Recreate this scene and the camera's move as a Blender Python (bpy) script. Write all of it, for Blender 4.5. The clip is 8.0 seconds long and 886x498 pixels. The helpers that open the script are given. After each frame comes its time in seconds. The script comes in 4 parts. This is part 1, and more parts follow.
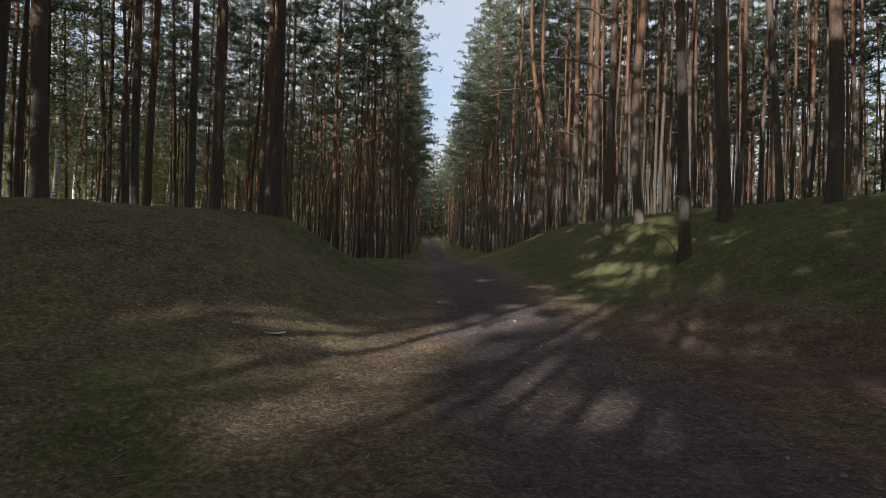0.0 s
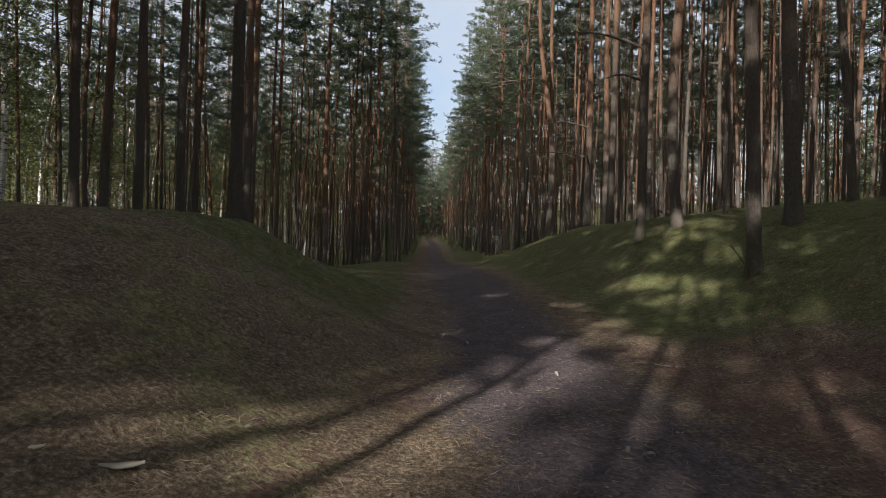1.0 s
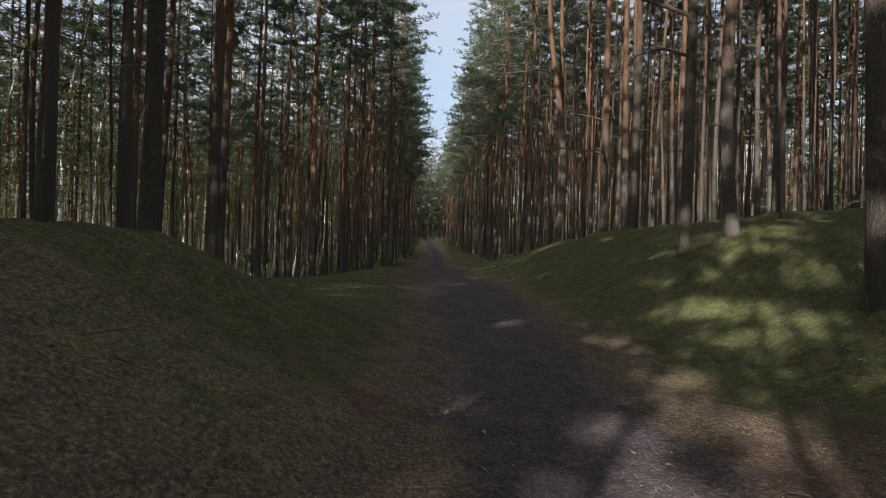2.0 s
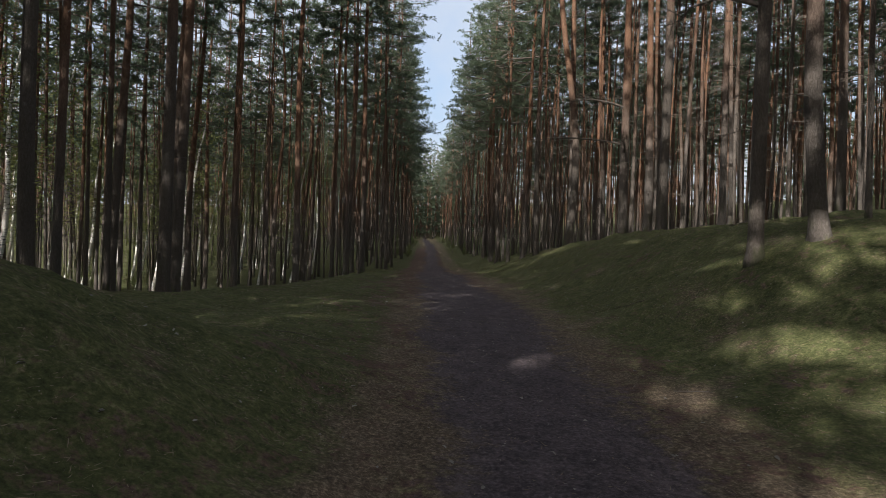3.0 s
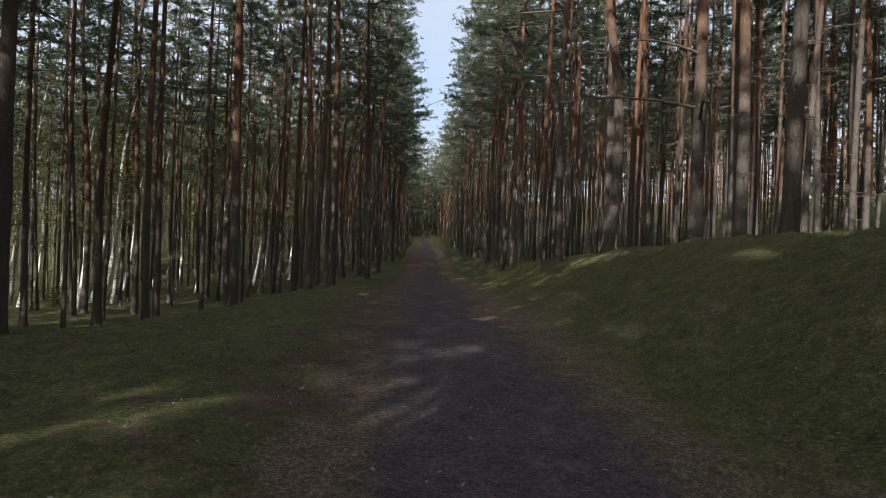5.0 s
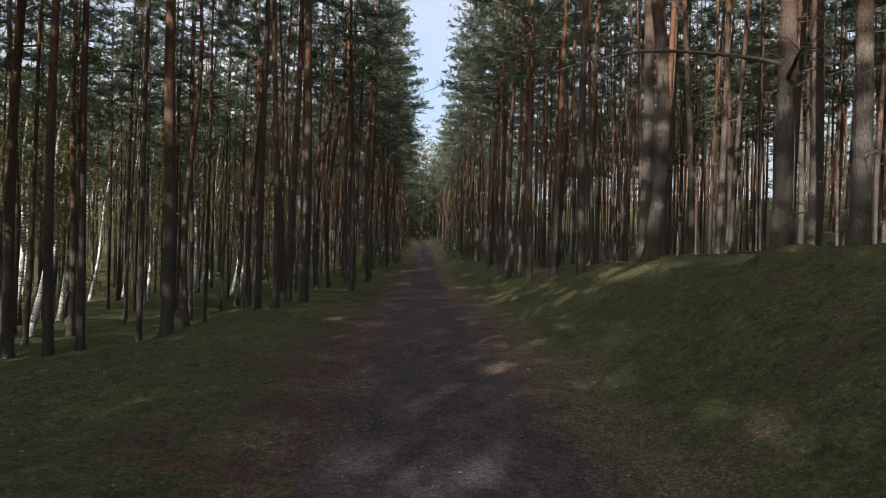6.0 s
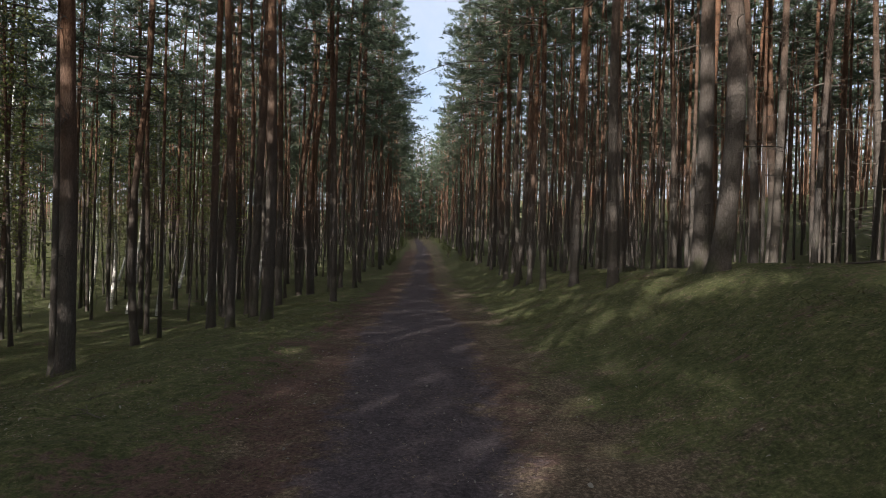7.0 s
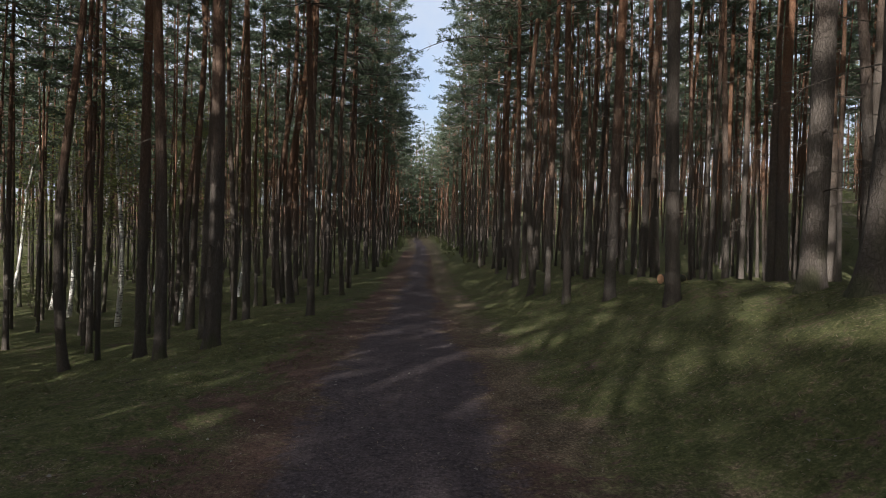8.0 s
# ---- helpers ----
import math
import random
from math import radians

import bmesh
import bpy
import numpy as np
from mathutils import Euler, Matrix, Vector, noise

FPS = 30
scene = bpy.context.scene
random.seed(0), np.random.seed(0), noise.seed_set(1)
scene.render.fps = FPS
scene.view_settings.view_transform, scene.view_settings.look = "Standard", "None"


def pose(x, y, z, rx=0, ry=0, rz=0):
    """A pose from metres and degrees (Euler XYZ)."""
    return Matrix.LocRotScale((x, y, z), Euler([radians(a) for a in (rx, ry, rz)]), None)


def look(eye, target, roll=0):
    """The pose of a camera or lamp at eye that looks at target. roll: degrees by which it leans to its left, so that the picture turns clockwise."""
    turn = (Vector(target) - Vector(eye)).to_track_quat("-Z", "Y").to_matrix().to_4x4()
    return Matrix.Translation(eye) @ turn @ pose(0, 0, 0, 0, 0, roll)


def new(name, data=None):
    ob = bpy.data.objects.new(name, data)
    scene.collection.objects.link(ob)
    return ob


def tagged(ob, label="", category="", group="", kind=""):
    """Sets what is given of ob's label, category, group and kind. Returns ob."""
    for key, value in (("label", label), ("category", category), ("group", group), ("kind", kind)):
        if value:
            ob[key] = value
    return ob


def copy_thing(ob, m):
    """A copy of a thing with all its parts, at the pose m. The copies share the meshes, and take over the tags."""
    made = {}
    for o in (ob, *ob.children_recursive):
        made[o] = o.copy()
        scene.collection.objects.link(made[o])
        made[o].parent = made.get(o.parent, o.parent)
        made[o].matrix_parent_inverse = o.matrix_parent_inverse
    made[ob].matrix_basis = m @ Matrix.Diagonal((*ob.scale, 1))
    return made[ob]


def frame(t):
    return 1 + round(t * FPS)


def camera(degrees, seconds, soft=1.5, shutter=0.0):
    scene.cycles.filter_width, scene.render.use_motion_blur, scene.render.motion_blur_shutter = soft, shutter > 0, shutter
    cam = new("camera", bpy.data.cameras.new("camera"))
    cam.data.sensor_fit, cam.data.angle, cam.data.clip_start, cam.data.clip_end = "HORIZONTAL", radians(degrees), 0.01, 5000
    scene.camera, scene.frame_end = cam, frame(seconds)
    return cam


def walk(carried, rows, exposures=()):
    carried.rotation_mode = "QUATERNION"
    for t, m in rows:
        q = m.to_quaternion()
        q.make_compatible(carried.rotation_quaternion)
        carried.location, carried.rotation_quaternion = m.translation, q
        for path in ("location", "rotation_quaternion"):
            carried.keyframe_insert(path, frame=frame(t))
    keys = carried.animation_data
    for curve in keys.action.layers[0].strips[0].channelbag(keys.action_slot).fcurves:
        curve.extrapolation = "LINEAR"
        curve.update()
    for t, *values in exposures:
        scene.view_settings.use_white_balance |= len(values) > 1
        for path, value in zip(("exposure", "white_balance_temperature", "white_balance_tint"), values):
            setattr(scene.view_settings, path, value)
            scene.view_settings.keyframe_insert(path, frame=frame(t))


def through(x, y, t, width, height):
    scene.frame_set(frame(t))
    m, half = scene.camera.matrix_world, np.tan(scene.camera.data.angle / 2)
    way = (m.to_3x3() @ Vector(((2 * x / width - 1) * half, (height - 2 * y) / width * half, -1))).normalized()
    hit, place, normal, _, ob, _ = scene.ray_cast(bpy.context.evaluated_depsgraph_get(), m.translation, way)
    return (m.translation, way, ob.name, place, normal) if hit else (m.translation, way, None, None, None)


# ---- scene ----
cam = camera(75.0, 8.0, soft=0.75)
PATH = [
    (0.0, (0.002, 0.001, 0.945), (0.002, 2.0012, 0.9374), 1.26),
    (0.5, (-0.073, 1.485, 1.035), (-0.069, 3.4852, 1.0253), 1.31),
    (1.0, (-0.127, 2.998, 1.158), (-0.121, 4.9978, 1.1476), 1.33),
    (1.5, (-0.149, 4.554, 1.323), (-0.142, 6.5538, 1.3132), 1.34),
    (2.0, (-0.157, 6.116, 1.445), (-0.148, 8.1158, 1.4354), 1.41),
    (2.5, (-0.151, 7.690, 1.509), (-0.139, 9.6898, 1.4985), 1.53),
    (3.0, (-0.115, 9.325, 1.572), (-0.102, 11.3252, 1.5605), 1.63),
    (3.5, (-0.055, 11.047, 1.653), (-0.040, 13.0468, 1.6394), 1.69),
    (4.0, (0.000, 12.847, 1.715), (0.016, 14.8473, 1.7003), 1.79),
    (4.5, (0.050, 14.780, 1.763), (0.067, 16.7796, 1.7468), 1.90),
    (5.0, (0.132, 16.963, 1.849), (0.149, 18.9632, 1.8336), 1.81),
    (5.5, (0.241, 19.311, 1.969), (0.256, 21.3105, 1.9556), 1.55),
    (6.0, (0.333, 21.574, 2.074), (0.349, 23.5742, 2.0603), 1.33),
    (6.5, (0.390, 23.666, 2.143), (0.408, 25.6661, 2.1276), 1.24),
    (7.0, (0.423, 25.709, 2.198), (0.444, 27.7092, 2.1807), 1.22),
    (7.5, (0.445, 27.777, 2.255), (0.467, 29.7765, 2.2346), 1.22),
    (8.0, (0.462, 29.859, 2.312), (0.483, 31.8588, 2.2895), 1.24),
]
walk(cam, [(t, look(eye, target, roll)) for t, eye, target, roll in PATH], [(0.0, 1.03, 6150, 9), (3.5, 1.09, 5950, 9), (7.4, 1.25, 5980, 10), (8.0, 1.10, 5980, 10)])

# ---- world, sun ----
SUN_AZ, SUN_EL = 206.0, 24.0
world = bpy.data.worlds.new("sky")
scene.world = world
world.use_nodes = True
wn = world.node_tree.nodes
sky = wn.new("ShaderNodeTexSky")
sky.sky_type = "NISHITA"
sky.sun_disc = False
sky.sun_elevation = radians(SUN_EL)
sky.sun_rotation = radians(SUN_AZ)
sky.air_density, sky.dust_density = 1.0, 7.0
wn["Background"].inputs["Strength"].default_value = 0.132
wl = world.node_tree.links
sky_way = wn.new("ShaderNodeTexCoord").outputs["Generated"]
veil = wn.new("ShaderNodeTexNoise")
veil.inputs["Scale"].default_value, veil.inputs["Detail"].default_value, veil.inputs["Roughness"].default_value = 2.6, 7, 0.6
wl.new(sky_way, veil.inputs["Vector"])
veil_range = wn.new("ShaderNodeMapRange")
veil_range.inputs[1].default_value, veil_range.inputs[2].default_value = 0.30, 0.60
veil_range.inputs[3].default_value, veil_range.inputs[4].default_value = 0.30, 0.97
wl.new(veil.outputs["Fac"], veil_range.inputs[0])
veil_mix = wn.new("ShaderNodeMix")
veil_mix.data_type = "RGBA"
wl.new(veil_range.outputs[0], veil_mix.inputs[0])
wl.new(sky.outputs[0], veil_mix.inputs[6])
veil_mix.inputs[7].default_value = (2.75, 2.8, 2.9, 1)  # high thin cloud
wl.new(veil_mix.outputs[2], wn["Background"].inputs["Color"])

sun_data = bpy.data.lights.new("sun", "SUN")
sun_data.energy, sun_data.angle, sun_data.color = 5.0, radians(0.5), (1.0, 0.91, 0.79)
sun = new("sun", sun_data)
SUN_DIR = Vector((math.sin(radians(SUN_AZ)) * math.cos(radians(SUN_EL)), math.cos(radians(SUN_AZ)) * math.cos(radians(SUN_EL)), math.sin(radians(SUN_EL))))
sun.matrix_world = look(SUN_DIR * 60, (0, 0, 0))


# ---- materials ----
def material(name, rough=0.9, spec=0.25):
    m = bpy.data.materials.new(name)
    m.use_nodes = True
    b = m.node_tree.nodes["Principled BSDF"]
    b.inputs["Roughness"].default_value = rough
    b.inputs["Specular IOR Level"].default_value = spec
    return m, m.node_tree.nodes, m.node_tree.links, b


def noise_node(n, l, coord, scale, detail=5.0, rough=0.6, squash=(1, 1, 1)):
    mp = n.new("ShaderNodeMapping")
    mp.inputs["Scale"].default_value = squash
    l.new(coord, mp.inputs["Vector"])
    t = n.new("ShaderNodeTexNoise")
    t.inputs["Scale"].default_value, t.inputs["Detail"].default_value, t.inputs["Roughness"].default_value = scale, detail, rough
    l.new(mp.outputs[0], t.inputs["Vector"])
    return t.outputs["Fac"]


def ramp(n, l, fac, stops):
    r = n.new("ShaderNodeValToRGB")
    e = r.color_ramp.elements
    while len(e) < len(stops):
        e.new(0.5)
    for k, (p, c) in enumerate(stops):
        e[k].position, e[k].color = p, (*c, 1)
    l.new(fac, r.inputs[0])
    return r.outputs[0]


def step_node(n, l, value, low, high):
    r = n.new("ShaderNodeMapRange")
    r.interpolation_type = "SMOOTHSTEP"
    r.inputs[1].default_value, r.inputs[2].default_value = low, high
    l.new(value, r.inputs[0])
    return r.outputs[0]


def mix(n, l, fac, a, b, kind="MIX"):
    x = n.new("ShaderNodeMix")
    x.data_type, x.blend_type = "RGBA", kind
    for k, v in ((0, fac), (6, a), (7, b)):
        if isinstance(v, (int, float)):
            x.inputs[k].default_value = v
        elif isinstance(v, tuple):
            x.inputs[k].default_value = (*v, 1)
        else:
            l.new(v, x.inputs[k])
    return x.outputs[2]


def math_node(n, l, op, a, b):
    x = n.new("ShaderNodeMath")
    x.operation = op
    for k, v in ((0, a), (1, b)):
        if isinstance(v, (int, float)):
            x.inputs[k].default_value = v
        else:
            l.new(v, x.inputs[k])
    return x.outputs[0]


def bump(n, l, bsdf, height, strength, dist):
    b = n.new("ShaderNodeBump")
    b.inputs["Strength"].default_value, b.inputs["Distance"].default_value = strength, dist
    l.new(height, b.inputs["Height"])
    l.new(b.outputs[0], bsdf.inputs["Normal"])


def random_out(n, island=False):
    if island:
        return n.new("ShaderNodeNewGeometry").outputs["Random Per Island"]
    return n.new("ShaderNodeObjectInfo").outputs["Random"]


def bark_pine(island=False):
    m, n, l, b = material("pine_bark_far" if island else "pine_bark", 0.92, 0.2)
    co = n.new("ShaderNodeTexCoord").outputs["Object"]
    sep = n.new("ShaderNodeSeparateXYZ")
    l.new(co, sep.inputs[0])
    shift = n.new("ShaderNodeVectorMath")
    shift.operation = "ADD"
    wob = n.new("ShaderNodeTexNoise")
    wob.inputs["Scale"].default_value, wob.inputs["Detail"].default_value = 11, 4
    l.new(co, wob.inputs["Vector"])
    small = n.new("ShaderNodeVectorMath")
    small.operation, small.inputs[3].default_value = "SCALE", 0.11
    l.new(wob.outputs["Color"], small.inputs[0])
    l.new(co, shift.inputs[0])
    l.new(small.outputs[0], shift.inputs[1])
    mp = n.new("ShaderNodeMapping")
    mp.inputs["Scale"].default_value = (1, 1, 0.24)
    l.new(shift.outputs[0], mp.inputs["Vector"])
    vo = n.new("ShaderNodeTexVoronoi")
    vo.feature, vo.inputs["Scale"].default_value = "DISTANCE_TO_EDGE", 29
    l.new(mp.outputs[0], vo.inputs["Vector"])
    crack = step_node(n, l, vo.outputs["Distance"], -0.02, 0.20)
    fine = noise_node(n, l, co, 34, 7, 0.75, (1, 1, 0.4))
    broad = noise_node(n, l, co, 1.7, 3, 0.6, (1, 1, 0.5))
    grey = ramp(n, l, fine, [(0.25, (0.074, 0.063, 0.055)), (0.55, (0.114, 0.099, 0.087)), (0.8, (0.200, 0.180, 0.160))])
    orange = ramp(n, l, fine, [(0.25, (0.084, 0.044, 0.027)), (0.55, (0.162, 0.086, 0.051)), (0.8, (0.250, 0.155, 0.099))])
    rnd = random_out(n, island)
    height = math_node(n, l, "ADD", sep.outputs[2], math_node(n, l, "MULTIPLY", broad, 4.5))
    height = math_node(n, l, "SUBTRACT", height, math_node(n, l, "MULTIPLY", rnd, 3.0))
    up = step_node(n, l, height, 3.2, 9.5)
    col = mix(n, l, up, grey, orange)
    col = mix(n, l, math_node(n, l, "MULTIPLY", rnd, 0.35), col, (0.090, 0.072, 0.056))
    moss = math_node(n, l, "MULTIPLY", step_node(n, l, sep.outputs[2], 1.3, 0.1), step_node(n, l, broad, 0.45, 0.62))
    col = mix(n, l, math_node(n, l, "MULTIPLY", moss, 0.6), col, (0.075, 0.085, 0.035))
    dark = mix(n, l, crack, (0.76, 0.74, 0.72), (1, 1, 1))
    l.new(mix(n, l, 1.0, col, dark, "MULTIPLY"), b.inputs["Base Color"])
    bump(n, l, b, math_node(n, l, "ADD", crack, math_node(n, l, "MULTIPLY", fine, 0.9)), 0.8, 0.015)
    return m


def bark_birch():
    m, n, l, b = material("birch_bark", 0.7, 0.3)
    co = n.new("ShaderNodeTexCoord").outputs["Object"]
    streak = noise_node(n, l, co, 7, 5, 0.65, (0.7, 0.7, 3.2))
    big = noise_node(n, l, co, 1.2, 3, 0.6)
    mark = step_node(n, l, math_node(n, l, "ADD", streak, math_node(n, l, "MULTIPLY", big, 0.25)), 0.64, 0.72)
    pale = ramp(n, l, big, [(0.3, (0.5040, 0.4680, 0.4200)), (0.7, (0.8160, 0.7920, 0.7440))])
    l.new(mix(n, l, mark, pale, (0.05, 0.045, 0.04)), b.inputs["Base Color"])
    bump(n, l, b, streak, 0.5, 0.008)
    return m


def leaf_material(name, dark, light, through, island=True):
    m, n, l, b = material(name, 0.6, 0.3)
    rnd = random_out(n, island)
    co = n.new("ShaderNodeTexCoord").outputs["Object"]
    broad = noise_node(n, l, co, 0.55, 3, 0.6)
    f = math_node(n, l, "ADD", math_node(n, l, "MULTIPLY", rnd, 0.55), math_node(n, l, "MULTIPLY", broad, 0.6))
    col = ramp(n, l, f, [(0.15, dark), (0.85, light)])
    l.new(col, b.inputs["Base Color"])
    tr = n.new("ShaderNodeBsdfTranslucent")
    l.new(mix(n, l, 0.5, col, light), tr.inputs["Color"])
    ms = n.new("ShaderNodeMixShader")
    ms.inputs[0].default_value = through
    l.new(b.outputs[0], ms.inputs[1])
    l.new(tr.outputs[0], ms.inputs[2])
    l.new(ms.outputs[0], n["Material Output"].inputs[0])
    return m


def twig_material():
    m, n, l, b = material("dead_twig", 0.9, 0.2)
    co = n.new("ShaderNodeTexCoord").outputs["Object"]
    f = noise_node(n, l, co, 9, 5, 0.7)
    l.new(ramp(n, l, f, [(0.3, (0.060, 0.050, 0.042)), (0.7, (0.150, 0.126, 0.104))]), b.inputs["Base Color"])
    bump(n, l, b, f, 0.5, 0.004)
    return m


def ground_material():
    m, n, l, b = material("forest_floor", 0.97, 0.12)
    co = n.new("ShaderNodeTexCoord").outputs["Object"]

    def attr(name):
        a = n.new("ShaderNodeAttribute")
        a.attribute_name = name
        return a.outputs["Fac"]

    fine = noise_node(n, l, co, 27, 8, 0.75)
    mid = noise_node(n, l, co, 6.5, 6, 0.7)
    broad = noise_node(n, l, co, 0.8, 4, 0.6)
    long_ = noise_node(n, l, co, 2.2, 5, 0.65, (1, 0.25, 1))
    litter = ramp(n, l, fine, [(0.30, (0.0427, 0.0318, 0.0226)), (0.5, (0.1194, 0.0892, 0.0623)), (0.70, (0.3390, 0.2610, 0.1807))])
    litter = mix(n, l, step_node(n, l, broad, 0.42, 0.66), litter, ramp(n, l, fine, [(0.30, (0.0481, 0.0407, 0.0221)), (0.70, (0.2646, 0.2356, 0.1221))]))
    moss = ramp(n, l, math_node(n, l, "ADD", math_node(n, l, "MULTIPLY", fine, 0.6), math_node(n, l, "MULTIPLY", mid, 0.4)), [(0.34, (0.0365, 0.0400, 0.0175)), (0.5, (0.0830, 0.0890, 0.0360)), (0.66, (0.1640, 0.1680, 0.0780))])
    moss = mix(n, l, math_node(n, l, "MULTIPLY", step_node(n, l, mid, 0.50, 0.68), 0.75), moss, litter)
    sand = ramp(n, l, fine, [(0.3, (0.0449, 0.0352, 0.0371)), (0.52, (0.0898, 0.0717, 0.0755)), (0.72, (0.1931, 0.1562, 0.1600))])
    pale = ramp(n, l, fine, [(0.3, (0.0909, 0.0703, 0.0689)), (0.75, (0.2271, 0.1779, 0.1720))])
    sand = mix(n, l, math_node(n, l, "MULTIPLY", step_node(n, l, math_node(n, l, "ADD", math_node(n, l, "MULTIPLY", long_, 0.6), math_node(n, l, "MULTIPLY", mid, 0.4)), 0.53, 0.64), 0.7), sand, pale)
    red = ramp(n, l, fine, [(0.3, (0.0412, 0.0257, 0.0213)), (0.72, (0.1834, 0.1159, 0.0920))])

    def edged(name, spread):
        a = math_node(n, l, "ADD", attr(name), math_node(n, l, "MULTIPLY", math_node(n, l, "SUBTRACT", mid, 0.5), spread))
        a = math_node(n, l, "ADD", a, math_node(n, l, "MULTIPLY", math_node(n, l, "SUBTRACT", broad, 0.5), spread))
        return step_node(n, l, a, 0.25, 0.75)

    col = mix(n, l, edged("moss", 2.4), litter, moss)
    col = mix(n, l, edged("needles", 2.6), col, red)
    col = mix(n, l, edged("track", 1.5), col, sand)
    clod = noise_node(n, l, co, 15, 5, 0.7)
    mottle = math_node(n, l, "ADD", math_node(n, l, "MULTIPLY", clod, 0.6), math_node(n, l, "MULTIPLY", noise_node(n, l, co, 3.1, 4, 0.65), 0.4))
    col = mix(n, l, 1.0, col, ramp(n, l, mottle, [(0.38, (0.72, 0.72, 0.74)), (0.5, (1.04, 1.05, 1.03)), (0.62, (1.38, 1.34, 1.31))]), "MULTIPLY")
    l.new(col, b.inputs["Base Color"])
    bump(n, l, b, math_node(n, l, "ADD", math_node(n, l, "MULTIPLY", fine, 0.4), math_node(n, l, "ADD", math_node(n, l, "MULTIPLY", clod, 0.8), mid)), 0.75, 0.07)
    return m


PINE_BARK, PINE_BARK_FAR, BIRCH_BARK = bark_pine(), bark_pine(True), bark_birch()
NEEDLES = leaf_material("pine_needles", (0.042, 0.063, 0.046), (0.120, 0.148, 0.086), 0.45)
BIRCH_LEAF = leaf_material("birch_leaves", (0.075, 0.095, 0.030), (0.21, 0.225, 0.075), 0.5)
BUSH_LEAF = leaf_material("bush_leaves", (0.035, 0.050, 0.014), (0.125, 0.145, 0.040), 0.35)
GRASS = leaf_material("grass", (0.048, 0.050, 0.020), (0.150, 0.142, 0.060), 0.25)
DRY_LEAF = leaf_material("dry_leaves", (0.080, 0.058, 0.038), (0.260, 0.200, 0.135), 0.1)
PALE_LEAF = leaf_material("pale_leaves", (0.13, 0.115, 0.095), (0.27, 0.245, 0.205), 0.1)
TWIG, GROUND = twig_material(), ground_material()
FLAKES = [(-2.10, 5.79, 0.15, 0.06, 8), (-1.69, 5.87, 0.21, 0.075, 14)]


def cut_wood_material():
    m, n, l, b = material("cut_wood", 0.85, 0.2)
    co = n.new("ShaderNodeTexCoord").outputs["Object"]
    f = noise_node(n, l, co, 30, 4, 0.6)
    l.new(ramp(n, l, f, [(0.3, (0.22, 0.11, 0.06)), (0.7, (0.42, 0.25, 0.15))]), b.inputs["Base Color"])
    return m


CUT_WOOD = cut_wood_material()


# ---- helpers for meshes ----
def smooth(a, lo, hi):
    t = np.clip((np.asarray(a, float) - lo) / (hi - lo), 0, 1)
    return t * t * (3 - 2 * t)


def tri_mesh(name, verts, faces, mats, index=None, shade=True):
    """A mesh from an (n, 3) array of points and an (m, 3) array of triangles."""
    me = bpy.data.meshes.new(name)
    verts, faces = np.asarray(verts, np.float32), np.asarray(faces, np.int32)
    me.vertices.add(len(verts))
    me.vertices.foreach_set("co", verts.ravel())
    me.loops.add(faces.size)
    me.loops.foreach_set("vertex_index", faces.ravel())
    me.polygons.add(len(faces))
    me.polygons.foreach_set("loop_start", np.arange(0, faces.size, 3, dtype=np.int32))
    if shade:
        me.polygons.foreach_set("use_smooth", np.ones(len(faces), bool))
    for mat in mats:
        me.materials.append(mat)
    if index is not None:
        me.polygons.foreach_set("material_index", np.asarray(index, np.int32))
    me.update(calc_edges=True)
    return me


def part(name, data, parent, label=""):
    ob = new(name, data)
    ob.parent = parent
    return tagged(ob, label) if label else ob


def tube(points, radii, sides, phase=0.0):
    """A tapered tube along points: verts and triangles."""
    points, radii = np.asarray(points, float), np.asarray(radii, float)
    d = np.gradient(points, axis=0)
    d /= np.linalg.norm(d, axis=1)[:, None] + 1e-9
    ref = np.where(np.abs(d[:, 2:3]) > 0.9, np.array([[1.0, 0, 0]]), np.array([[0, 0, 1.0]]))
    a = np.cross(d, ref)
    a /= np.linalg.norm(a, axis=1)[:, None] + 1e-9
    b = np.cross(d, a)
    ang = phase + np.arange(sides) * 2 * np.pi / sides
    v = points[:, None] + radii[:, None, None] * (np.cos(ang)[None, :, None] * a[:, None] + np.sin(ang)[None, :, None] * b[:, None])
    k, s = len(points), sides
    i = np.arange(k - 1)[:, None] * s + np.arange(s)[None]
    j = np.arange(k - 1)[:, None] * s + (np.arange(s)[None] + 1) % s
    f = np.concatenate([np.stack([i, j, j + s], -1).reshape(-1, 3), np.stack([i, j + s, i + s], -1).reshape(-1, 3)])
    return v.reshape(-1, 3), f


def joined(pieces):
    vs, fs, at = [], [], 0
    for v, f in pieces:
        vs.append(v)
        fs.append(f + at)
        at += len(v)
    return np.concatenate(vs), np.concatenate(fs)


# ---- lie of the land ----
TRACK_Y = [-60, -12, 0, 10, 21, 38, 60, 110, 150, 260]
TRACK_X = [26.0, 4.6, 1.2, 1.05, 0.85, 0.2, -0.45, -1.5, -4.0, -16.0]
ROAD_Y = [-60, 0, 5, 10, 14, 20, 34, 46, 60, 80, 105, 130, 170, 420]
ROAD_Z = [-0.1, -0.22, -0.34, -0.48, -0.2, 0.16, 0.14, -0.15, -0.45, 0.12, 1.25, 2.4, 5.5, 24.0]
BANK_Y = [-60, 2, 12, 28, 33, 36, 39, 44, 50, 75, 95, 140, 420]
BANK_H = [0.6, 1.6, 2.3, 2.15, 2.1, 1.95, 1.75, 1.55, 1.3, 0.9, 0.9, 0.5, 0.3]


